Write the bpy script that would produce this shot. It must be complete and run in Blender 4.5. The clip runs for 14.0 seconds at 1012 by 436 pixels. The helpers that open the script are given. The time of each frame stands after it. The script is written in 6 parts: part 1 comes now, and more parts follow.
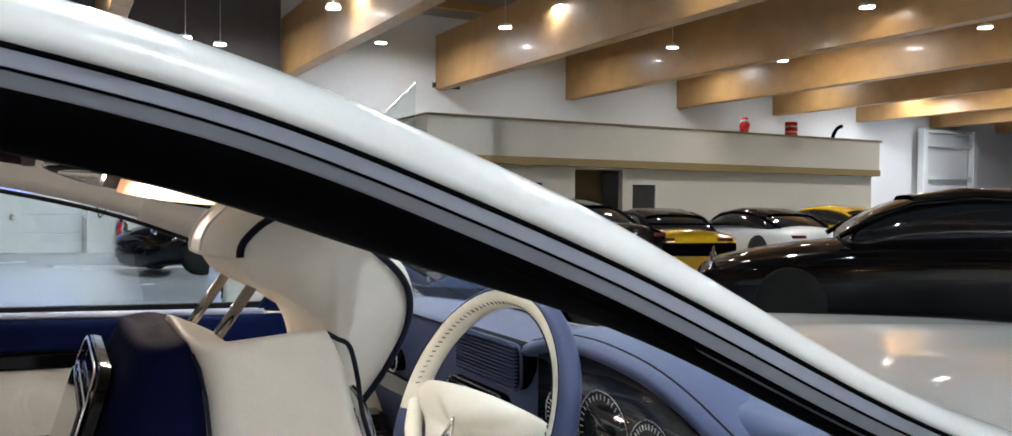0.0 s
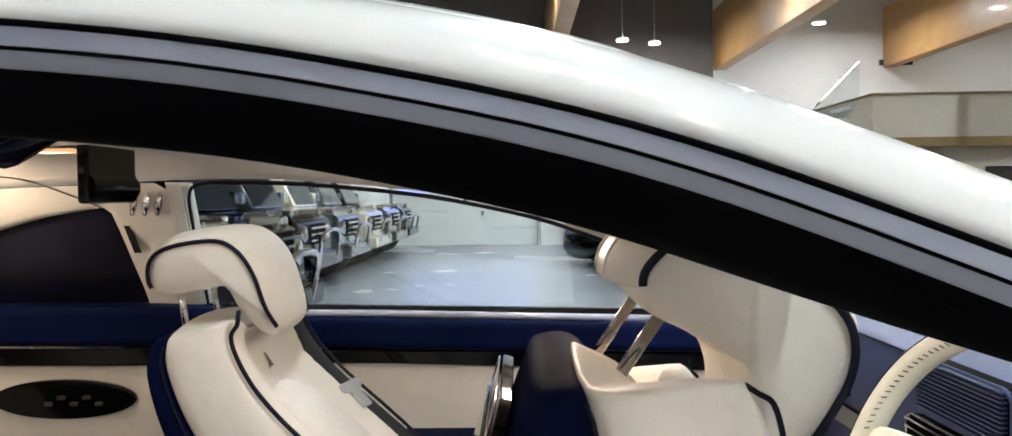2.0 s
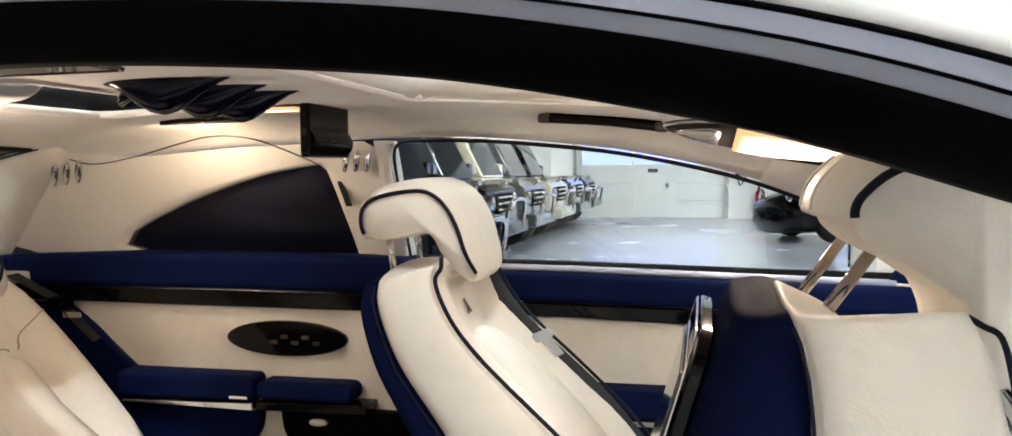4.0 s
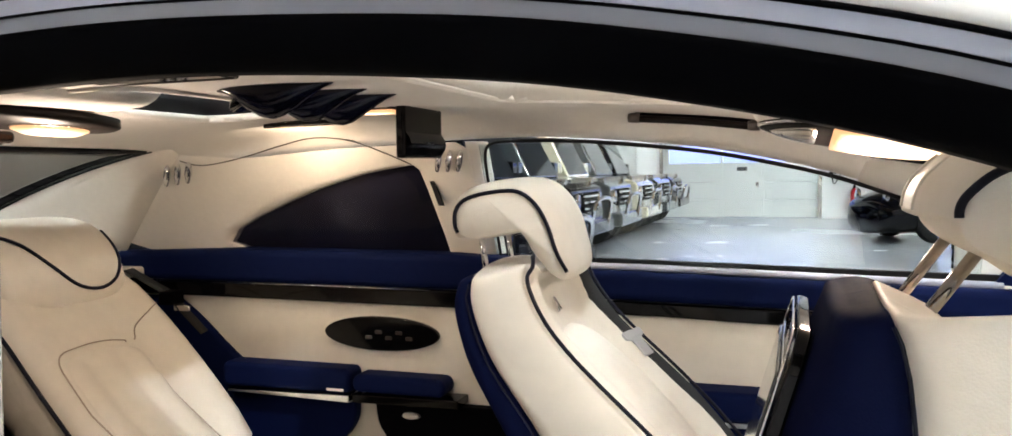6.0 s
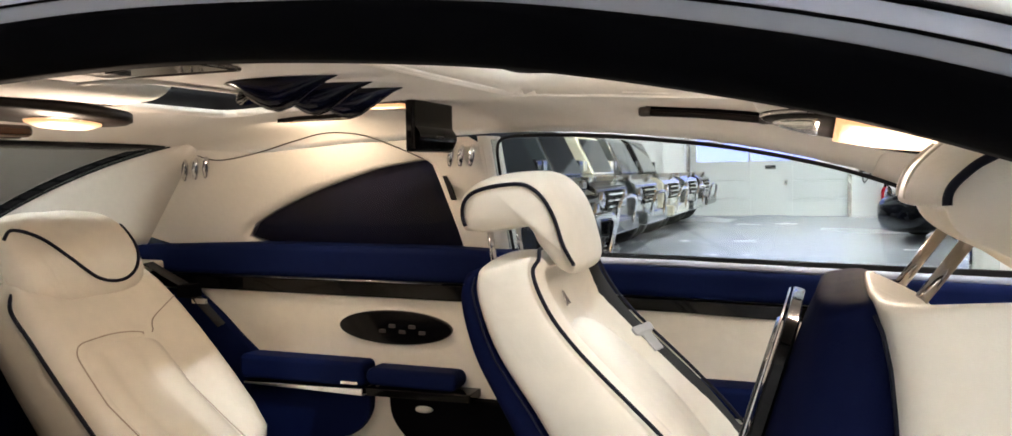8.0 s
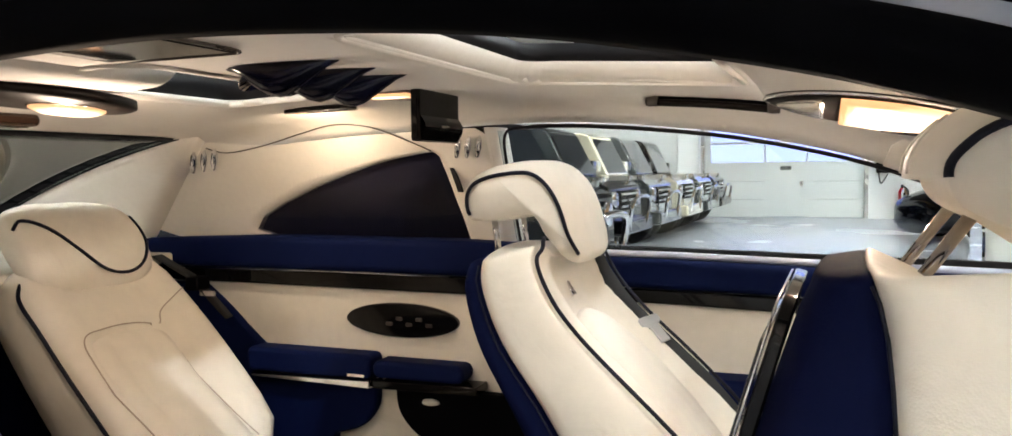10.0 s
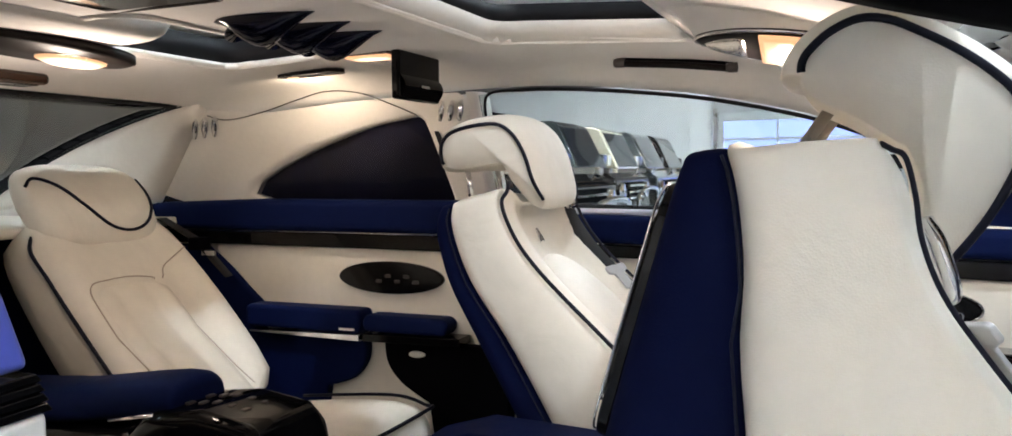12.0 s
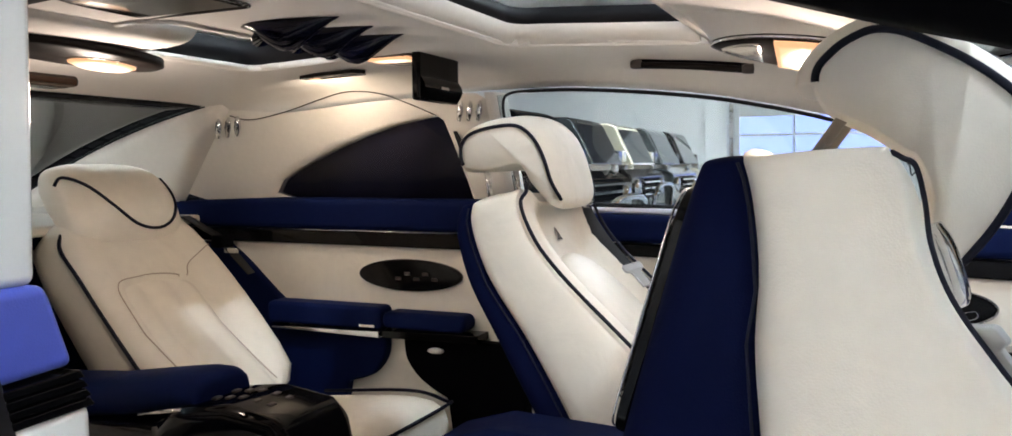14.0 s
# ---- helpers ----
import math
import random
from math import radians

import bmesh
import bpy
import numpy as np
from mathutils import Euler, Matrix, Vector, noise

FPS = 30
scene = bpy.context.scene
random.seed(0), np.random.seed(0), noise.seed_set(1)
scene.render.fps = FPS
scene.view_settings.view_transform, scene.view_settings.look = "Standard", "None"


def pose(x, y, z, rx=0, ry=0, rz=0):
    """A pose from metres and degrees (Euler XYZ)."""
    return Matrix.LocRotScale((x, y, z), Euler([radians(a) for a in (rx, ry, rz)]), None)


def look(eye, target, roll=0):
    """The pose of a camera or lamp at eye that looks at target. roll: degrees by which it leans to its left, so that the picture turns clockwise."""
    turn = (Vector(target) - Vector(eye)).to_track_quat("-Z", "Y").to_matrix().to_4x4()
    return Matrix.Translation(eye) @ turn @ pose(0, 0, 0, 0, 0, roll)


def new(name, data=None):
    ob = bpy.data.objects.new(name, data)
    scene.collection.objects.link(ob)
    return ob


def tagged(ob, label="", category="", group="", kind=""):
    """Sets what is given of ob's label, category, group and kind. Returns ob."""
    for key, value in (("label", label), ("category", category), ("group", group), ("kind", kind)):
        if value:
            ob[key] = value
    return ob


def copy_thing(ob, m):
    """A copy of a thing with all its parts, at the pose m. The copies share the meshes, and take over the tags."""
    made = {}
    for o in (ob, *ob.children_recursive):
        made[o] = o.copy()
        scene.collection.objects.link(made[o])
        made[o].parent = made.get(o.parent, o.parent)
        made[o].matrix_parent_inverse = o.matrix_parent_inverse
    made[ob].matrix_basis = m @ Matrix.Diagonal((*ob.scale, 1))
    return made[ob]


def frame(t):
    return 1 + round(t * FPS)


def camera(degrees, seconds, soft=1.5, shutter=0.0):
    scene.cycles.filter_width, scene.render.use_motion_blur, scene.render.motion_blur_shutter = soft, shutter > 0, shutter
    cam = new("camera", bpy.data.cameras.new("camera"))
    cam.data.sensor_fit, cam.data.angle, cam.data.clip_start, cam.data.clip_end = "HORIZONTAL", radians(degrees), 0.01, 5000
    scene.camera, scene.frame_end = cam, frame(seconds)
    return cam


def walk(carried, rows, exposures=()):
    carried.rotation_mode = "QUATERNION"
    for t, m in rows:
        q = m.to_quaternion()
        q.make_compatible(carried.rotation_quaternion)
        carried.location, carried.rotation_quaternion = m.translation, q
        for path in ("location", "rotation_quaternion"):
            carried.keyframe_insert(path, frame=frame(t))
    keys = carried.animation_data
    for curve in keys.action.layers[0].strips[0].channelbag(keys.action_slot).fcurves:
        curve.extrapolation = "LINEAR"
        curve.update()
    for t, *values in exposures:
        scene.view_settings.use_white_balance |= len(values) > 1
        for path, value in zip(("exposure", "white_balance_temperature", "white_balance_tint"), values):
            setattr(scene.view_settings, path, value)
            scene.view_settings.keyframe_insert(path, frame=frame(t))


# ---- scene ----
cam = camera(62.0, 14.0)
PATH = [
    (0, (1.287, -1.456, 1.278), (2.242, 0.331, 1.242), 0.5),
    (0.5, (1.41, -1.405, 1.278), (2.031, 0.524, 1.247), -0.6),
    (1, (1.423, -1.355, 1.286), (1.757, 0.625, 1.255), -0.9),
    (1.5, (1.398, -1.33, 1.308), (1.531, 0.667, 1.271), -0.8),
    (2, (1.347, -1.304, 1.302), (1.317, 0.696, 1.25), -0.8),
    (2.5, (1.317, -1.307, 1.254), (1.131, 0.683, 1.19), -0.9),
    (3, (1.322, -1.323, 1.246), (1.022, 0.652, 1.163), -0.8),
    (3.5, (1.33, -1.328, 1.26), (0.945, 0.631, 1.159), -0.7),
    (6, (1.324, -1.362, 1.264), (0.673, 0.526, 1.155), -0.9),
    (6.5, (1.328, -1.361, 1.262), (0.657, 0.519, 1.154), -0.9),
    (7, (1.326, -1.349, 1.273), (0.646, 0.528, 1.166), -0.9),
    (7.5, (1.349, -1.352, 1.262), (0.652, 0.519, 1.152), -0.9),
    (10, (1.378, -1.334, 1.226), (0.634, 0.519, 1.119), -0.8),
    (10.5, (1.39, -1.359, 1.19), (0.635, 0.49, 1.089), -0.9),
    (11, (1.436, -1.401, 1.166), (0.665, 0.442, 1.062), -0.9),
    (11.5, (1.483, -1.416, 1.13), (0.71, 0.426, 1.025), -0.8),
    (12, (1.519, -1.42, 1.121), (0.739, 0.418, 1.013), -0.7),
    (12.5, (1.517, -1.425, 1.121), (0.73, 0.41, 1.01), -0.7),
    (13, (1.515, -1.441, 1.122), (0.718, 0.39, 1.01), -0.7),
    (13.5, (1.518, -1.452, 1.123), (0.714, 0.375, 1.008), -0.7),
    (14, (1.524, -1.454, 1.132), (0.712, 0.37, 1.014), -0.7),
]
walk(cam, [(t, look(eye, target, roll)) for t, eye, target, roll in PATH], [(0, 0.92, 6200, 10), (1.5, 1.05, 6300, 10), (2.5, 1.30, 6600, 10), (3.5, 1.46, 6600, 10), (6, 1.54, 6650, 10), (7.5, 1.54, 6700, 10), (10, 1.58, 6850, 10), (10.5, 1.60, 6650, 10), (11.5, 1.40, 6200, 10), (14, 1.34, 6150, 10)])

# ---------------- light ----------------
world = bpy.data.worlds.new("world")
scene.world = world
world.use_nodes = True
world.node_tree.nodes["Background"].inputs["Color"].default_value = (0.80, 0.88, 1.0, 1)
world.node_tree.nodes["Background"].inputs["Strength"].default_value = 0.25


def disc_lamp(x, y, z, watts, size, colour, name="added_hall_light", aim=None):
    data = bpy.data.lights.new(name, "AREA")
    data.shape, data.size, data.energy, data.color = "DISK", size, watts, colour
    ob = new(name, data)
    ob.matrix_world = look((x, y, z), aim or (x, y + 0.001, 0))
    return ob


# ---------------- materials ----------------
def material(name, colour, rough=0.5, metal=0.0, coat=0.0, scale=40.0, vary=0.06, bump=0.05, bump_scale=None, sheen=0.0,
             big=None, big_scale=3.0, emit=None, emit_strength=0.0, spec=0.5, rough_vary=0.08, crease=0.0):
    m = bpy.data.materials.new(name)
    m.use_nodes = True
    nt = m.node_tree
    b = nt.nodes["Principled BSDF"]
    b.inputs["Base Color"].default_value = (*colour, 1)
    b.inputs["Roughness"].default_value = rough
    b.inputs["Metallic"].default_value = metal
    b.inputs["Coat Weight"].default_value = coat
    b.inputs["Coat Roughness"].default_value = 0.06
    b.inputs["Sheen Weight"].default_value = sheen
    b.inputs["Specular IOR Level"].default_value = spec
    if emit:
        b.inputs["Emission Color"].default_value = (*emit, 1)
        b.inputs["Emission Strength"].default_value = emit_strength
    coord = nt.nodes.new("ShaderNodeTexCoord")
    if vary or rough_vary:
        n1 = nt.nodes.new("ShaderNodeTexNoise")
        n1.inputs["Scale"].default_value = big_scale
        n1.inputs["Detail"].default_value = 5
        n2 = nt.nodes.new("ShaderNodeTexNoise")
        n2.inputs["Scale"].default_value = scale
        n2.inputs["Detail"].default_value = 3
        for n in (n1, n2):
            nt.links.new(coord.outputs["Object"], n.inputs["Vector"])
        add = nt.nodes.new("ShaderNodeMath")
        add.operation = "ADD"
        nt.links.new(n1.outputs["Fac"], add.inputs[0])
        nt.links.new(n2.outputs["Fac"], add.inputs[1])
        rng = nt.nodes.new("ShaderNodeMapRange")
        rng.inputs["From Min"].default_value, rng.inputs["From Max"].default_value = 0.6, 1.4
        rng.inputs["To Min"].default_value, rng.inputs["To Max"].default_value = 1 - vary, 1 + vary
        nt.links.new(add.outputs[0], rng.inputs["Value"])
        mix = nt.nodes.new("ShaderNodeMix")
        mix.data_type, mix.blend_type = "RGBA", "MULTIPLY"
        mix.inputs["Factor"].default_value = 1
        mix.inputs["A"].default_value = (*colour, 1)
        nt.links.new(rng.outputs["Result"], mix.inputs["B"])
        nt.links.new(mix.outputs["Result"], b.inputs["Base Color"])
        r2 = nt.nodes.new("ShaderNodeMapRange")
        r2.inputs["From Min"].default_value, r2.inputs["From Max"].default_value = 0.3, 0.7
        r2.inputs["To Min"].default_value = max(0.02, rough - rough_vary)
        r2.inputs["To Max"].default_value = min(1, rough + rough_vary)
        nt.links.new(n1.outputs["Fac"], r2.inputs["Value"])
        nt.links.new(r2.outputs["Result"], b.inputs["Roughness"])
    if bump:
        v = nt.nodes.new("ShaderNodeTexVoronoi")
        v.inputs["Scale"].default_value = bump_scale or scale * 6
        nt.links.new(coord.outputs["Object"], v.inputs["Vector"])
        bp = nt.nodes.new("ShaderNodeBump")
        bp.inputs["Strength"].default_value = bump
        bp.inputs["Distance"].default_value = 0.002
        nt.links.new(v.outputs["Distance"], bp.inputs["Height"])
        nt.links.new(bp.outputs["Normal"], b.inputs["Normal"])
        if crease:  # soft creases and hollows of worn leather
            cn = nt.nodes.new("ShaderNodeTexNoise")
            cn.inputs["Scale"].default_value, cn.inputs["Detail"].default_value, cn.inputs["Distortion"].default_value = 9, 3, 0.8
            nt.links.new(coord.outputs["Object"], cn.inputs["Vector"])
            cb = nt.nodes.new("ShaderNodeBump")
            cb.inputs["Strength"].default_value, cb.inputs["Distance"].default_value = crease, 0.012
            nt.links.new(cn.outputs["Fac"], cb.inputs["Height"])
            nt.links.new(cb.outputs["Normal"], bp.inputs["Normal"])
    return m


def glass_material(name, colour, rough=0.0, ior=1.5):
    """A thin pane: mostly clear, with a glossy reflection."""
    m = bpy.data.materials.new(name)
    m.use_nodes = True
    nt = m.node_tree
    nt.nodes.remove(nt.nodes["Principled BSDF"])
    out = nt.nodes["Material Output"]
    tr, gl, mix = nt.nodes.new("ShaderNodeBsdfTransparent"), nt.nodes.new("ShaderNodeBsdfGlossy"), nt.nodes.new("ShaderNodeMixShader")
    tr.inputs["Color"].default_value = (*colour, 1)
    gl.inputs["Roughness"].default_value = rough
    fr = nt.nodes.new("ShaderNodeFresnel")
    fr.inputs["IOR"].default_value = ior
    nt.links.new(fr.outputs[0], mix.inputs[0])
    nt.links.new(tr.outputs[0], mix.inputs[1])
    nt.links.new(gl.outputs[0], mix.inputs[2])
    nt.links.new(mix.outputs[0], out.inputs["Surface"])
    return m


CREAM = material("cream_leather", (0.80, 0.75, 0.660), 0.50, crease=0.35, scale=30, vary=0.05, bump=0.12, bump_scale=420, big_scale=2.5)
LINER = material("cream_suede_headlining", (0.72, 0.685, 0.635), 0.85, scale=60, vary=0.04, bump=0.1, bump_scale=700, sheen=0.2)
NAVY = material("navy_leather", (0.0045, 0.009, 0.044), 0.62, spec=0.03, crease=0.25, scale=30, vary=0.08, bump=0.12, bump_scale=420)
SHELLNAVY = material("navy_shell_leather", (0.0040, 0.0062, 0.027), 0.8, spec=0.012, crease=0.25, scale=30, vary=0.08, bump=0.12, bump_scale=420)
# brighter copy of the navy leather: strong light put into its colour
NAVYLIT = material("lit_navy_leather", (0.075, 0.105, 0.50), 0.45, scale=30, vary=0.06, bump=0.12, bump_scale=420)
LACQUER = material("black_piano_lacquer", (0.003, 0.003, 0.0035), 0.06, coat=0.0, vary=0.1, bump=0, rough_vary=0.03, spec=0.2)
WOOD = material("dark_burr_veneer", (0.016, 0.013, 0.012), 0.14, coat=1.0, scale=55, vary=0.6, bump=0, big_scale=14)
ALU = material("cast_aluminium", (0.50, 0.50, 0.51), 0.32, metal=0.45, vary=0.05, bump=0)
DARKCHROME = material("smoked_chrome", (0.36, 0.34, 0.33), 0.12, metal=1.0, vary=0.03, bump=0)
SEAL = material("black_rubber_seal", (0.006, 0.006, 0.008), 0.6, vary=0.1, bump=0.05, spec=0.2)
SEALGREY = material("grey_rubber_strip", (0.32, 0.33, 0.37), 0.38, metal=0.35, vary=0.05, bump=0)
# darker copy of the strip's grey, for the shade on its lower edge
LIPSHADE = material("shaded_strip_edge", (0.085, 0.088, 0.10), 0.45, vary=0.05, bump=0)
BLACKTRIM = material("matt_black_trim", (0.0012, 0.0012, 0.0020), 0.75, vary=0.1, bump=0.05, spec=0.03)
GREYTRIM = material("satin_anodised_trim", (0.60, 0.63, 0.75), 0.34, metal=0.4, vary=0.05, bump=0)
CHROME = material("chrome", (0.75, 0.75, 0.77), 0.10, metal=1.0, vary=0.03, bump=0, rough_vary=0.04)
PAINT = material("white_car_paint", (0.76, 0.78, 0.77), 0.35, coat=0.8, vary=0.02, bump=0, scale=300, rough_vary=0.03)
PIPING = material("navy_piping", (0.004, 0.005, 0.014), 0.55, vary=0.05, bump=0, spec=0.2)
BELT = material("black_seat_belt_webbing", (0.012, 0.012, 0.013), 0.75, scale=200, vary=0.15, bump=0.3, bump_scale=900)
STEEL = material("brushed_steel", (0.62, 0.60, 0.57), 0.25, metal=1.0, vary=0.05, bump=0)
TINT = glass_material("tinted_glass", (0.40, 0.43, 0.46))
REARGLASS = glass_material("grey_green_tinted_glass", (0.31, 0.37, 0.36), ior=1.4)
BLINDGLASS = glass_material("smoked_glass", (0.80, 0.80, 0.84), ior=1.2)
CLEAR = glass_material("clear_glass", (0.90, 0.94, 0.94))
LAMPGLOW = material("warm_lamp_lens", (0.12, 0.10, 0.08), 0.4, emit=(1.0, 0.62, 0.30), emit_strength=1, vary=0, rough_vary=0, bump=0)
# brighter where the bulb sits behind the lens
nt = LAMPGLOW.node_tree
gco, gsp = nt.nodes.new("ShaderNodeTexCoord"), nt.nodes.new("ShaderNodeTexGradient")
gmp, grr = nt.nodes.new("ShaderNodeMapping"), nt.nodes.new("ShaderNodeValToRGB")
gsp.gradient_type = "SPHERICAL"
gmp.inputs["Location"].default_value = (-1.0, -1.0, 0)
gmp.inputs["Scale"].default_value = (2.0, 2.0, 0)
grr.color_ramp.elements[0].color, grr.color_ramp.elements[0].position = (0.46, 0.22, 0.10, 1), 0.05
grr.color_ramp.elements[1].color, grr.color_ramp.elements[1].position = (1.5, 1.12, 0.74, 1), 0.75
nt.links.new(gco.outputs["Generated"], gmp.inputs["Vector"])
nt.links.new(gmp.outputs["Vector"], gsp.inputs["Vector"])
nt.links.new(gsp.outputs["Color"], grr.inputs["Fac"])
nt.links.new(grr.outputs["Color"], nt.nodes["Principled BSDF"].inputs["Emission Color"])
SPOTGLOW = material("white_spot_lens", (1, 1, 1), 0.4, emit=(1.0, 0.93, 0.80), emit_strength=30, vary=0, rough_vary=0, bump=0)
MIRROR = material("mirror_glass", (0.85, 0.87, 0.88), 0.02, metal=1.0, vary=0, rough_vary=0, bump=0)
CARPET = material("dark_carpet", (0.012, 0.012, 0.02), 0.95, scale=200, vary=0.2, bump=0.5, bump_scale=900)
SCREEN = material("dark_display_glass", (0.01, 0.012, 0.016), 0.06, coat=0.5, vary=0, rough_vary=0, bump=0)
FLOORM = material("grey_sealed_floor", (0.36, 0.38, 0.42), 0.24, scale=6, vary=0.05, bump=0.02, bump_scale=300, big_scale=0.35, rough_vary=0.07)
WALLM = material("white_plaster_wall", (0.72, 0.73, 0.73), 0.9, scale=9, vary=0.03, bump=0.08, bump_scale=120, big_scale=0.3)
BOXM = material("beige_render", (0.47, 0.455, 0.395), 0.9, scale=9, vary=0.03, bump=0.08, bump_scale=120, big_scale=0.4)
BROWNM = material("olive_brown_fascia", (0.20, 0.15, 0.06), 0.7, scale=9, vary=0.05, bump=0.05)
DARKWALL = material("dark_wall_surface", (0.13, 0.12, 0.112), 0.8, scale=6, vary=0.08, bump=0.05, big_scale=0.5)
CEILM = material("grey_ceiling_panel", (0.25, 0.24, 0.23), 0.9, scale=4, vary=0.05, bump=0.05)
GLULAM = material("honey_glulam_beam", (0.46, 0.265, 0.10), 0.4, coat=0.1, scale=3, vary=0.16, bump=0.05, bump_scale=25, big_scale=0.8)
GATEM = material("white_gate_panel", (0.70, 0.73, 0.72), 0.45, scale=3, vary=0.03, bump=0.03)
BLACKCAR = material("black_car_paint", (0.003, 0.003, 0.004), 0.04, coat=0.0, vary=0.05, bump=0, spec=0.3, rough_vary=0.02)
CREAMCAR = material("cream_car_paint", (0.55, 0.50, 0.38), 0.15, coat=1.0, vary=0.03, bump=0)
GREYCAR = material("grey_car_paint", (0.035, 0.04, 0.042), 0.15, coat=1.0, vary=0.03, bump=0)
YELLOW = material("yellow_car_paint", (0.75, 0.45, 0.01), 0.15, coat=1.0, vary=0.03, bump=0)
TYRE = material("black_tyre_rubber", (0.012, 0.012, 0.012), 0.8, vary=0.1, bump=0.1)
RED = material("red_enamel", (0.55, 0.02, 0.03), 0.3, vary=0.05, bump=0)
TAILRED = material("dark_red_lamp_glass", (0.10, 0.004, 0.005), 0.12, vary=0, rough_vary=0, bump=0)
DARKPANEL = material("dark_opening", (0.02, 0.02, 0.02), 0.8, vary=0.1, bump=0)
SKYGLASS = material("violet_evening_window", (0.1, 0.1, 0.2), 0.2, emit=(0.30, 0.38, 1.0), emit_strength=0.9, vary=0, rough_vary=0, bump=0)
NAVYPOD = material("navy_gloss_pod", (0.003, 0.004, 0.014), 0.16, spec=0.3, vary=0.05, bump=0)
LAMPFRAME = material("black_brown_lamp_frame", (0.008, 0.006, 0.0055), 0.45, vary=0.05, bump=0, spec=0.1)
BROWNBAR = material("dark_brown_gloss_plastic", (0.03, 0.014, 0.008), 0.25, vary=0.05, bump=0)
SEAM = material("shaded_cream_seam", (0.42, 0.34, 0.27), 0.6, vary=0.05, bump=0)
SATIN = material("satin_lamp_frame", (0.05, 0.04, 0.035), 0.3, vary=0.05, bump=0)
IVORY = material("ivory_steering_leather", (0.78, 0.74, 0.62), 0.45, scale=60, vary=0.04, bump=0.15, bump_scale=500)
DASH = material("blue_dash_leather", (0.050, 0.068, 0.155), 0.5, scale=40, vary=0.06, bump=0.15, bump_scale=450)


# ---------------- mesh helpers ----------------
def part(name, bm, mat, parent=None, label="", smooth=True, bevel=0.0):
    me = bpy.data.meshes.new(name)
    bmesh.ops.recalc_face_normals(bm, faces=bm.faces[:])
    bm.to_mesh(me)
    bm.free()
    me.materials.append(mat)
    if smooth:
        me.shade_smooth()
    ob = new(name, me)
    ob.parent = parent
    if label:
        ob["label"] = label
    if bevel:
        mod = ob.modifiers.new("bevel", "BEVEL")
        mod.width, mod.segments, mod.limit_method, mod.angle_limit = bevel, 3, "ANGLE", radians(35)
        mod.harden_normals = True
    return ob


def thing(name, label, category, group="", kind="", at=(0, 0, 0)):
    e = new(name)
    e.empty_display_size = 0.05
    e.location = at
    return tagged(e, label, category, group, kind)


def box(bm, x0, x1, y0, y1, z0, z1):
    vs = [bm.verts.new((x, y, z)) for x in (x0, x1) for y in (y0, y1) for z in (z0, z1)]
    for q in ((0, 1, 3, 2), (4, 6, 7, 5), (0, 4, 5, 1), (2, 3, 7, 6), (0, 2, 6, 4), (1, 5, 7, 3)):
        bm.faces.new([vs[i] for i in q])
    return vs


def box_bm(*a):
    bm = bmesh.new()
    box(bm, *a)
    return bm


def spline(pts, n=8, closed=False):
    """Catmull-Rom through the given points."""
    pts = [Vector(p) for p in pts]
    k, out = len(pts), []
    for i in range(k if closed else k - 1):
        a, b, c, d = ((pts[(i + j) % k] if closed else pts[min(max(i + j, 0), k - 1)]) for j in (-1, 0, 1, 2))
        for s in range(n):
            t = s / n
            out.append(0.5 * (2 * b + (c - a) * t + (2 * a - 5 * b + 4 * c - d) * t * t + (3 * b - a - 3 * c + d) * t**3))
    if not closed:
        out.append(pts[-1])
    return out


def lerp_table(table, x):
    for (a, b), (c, d) in zip(table, table[1:]):
        if x <= c:
            s = min(1, max(0, (x - a) / (c - a)))
            return b + (d - b) * s
    return table[-1][1]


def loft(rings, closed_ring=True, caps=True, bm=None):
    """Skin between rings of equally many points."""
    bm = bm or bmesh.new()
    rows = [[bm.verts.new(p) for p in r] for r in rings]
    n = len(rows[0])
    for a, b in zip(rows, rows[1:]):
        for i in range(n if closed_ring else n - 1):
            j = (i + 1) % n
            bm.faces.new((a[i], a[j], b[j], b[i]))
    if caps and closed_ring:
        bm.faces.new(rows[0])
        bm.faces.new(rows[-1][::-1])
    return bm


def tube(pts, r, sides=8, bm=None, flat=1.0):
    """A round cord along points."""
    pts = [Vector(p) for p in pts]
    rings, side = [], None
    for i, p in enumerate(pts):
        d = (pts[min(i + 1, len(pts) - 1)] - pts[max(i - 1, 0)]).normalized()
        if side is None:
            side = d.orthogonal().normalized()
        side = (side - d * side.dot(d)).normalized()
        up = d.cross(side)
        rings.append([p + side * (r * math.cos(a)) + up * (r * flat * math.sin(a)) for a in [2 * math.pi * k / sides for k in range(sides)]])
    return loft(rings, bm=bm)


def strip(pts_a, pts_b, bm=None):
    """A ribbon between two lines of points."""
    return loft([pts_a, pts_b], closed_ring=False, caps=False, bm=bm)


def prism_y(outline, y0, y1, bm=None):
    """An outline in x and z, as thick as from y0 to y1."""
    return loft([[(p[0], y0, p[1]) for p in outline], [(p[0], y1, p[1]) for p in outline]], bm=bm)


def prism_x(outline, x0, x1, bm=None):
    return loft([[(x0, p[0], p[1]) for p in outline], [(x1, p[0], p[1]) for p in outline]], bm=bm)


def ellipse(cx, cz, a, b, n=40):
    return [(cx + a * math.cos(2 * math.pi * k / n), cz + b * math.sin(2 * math.pi * k / n)) for k in range(n)]


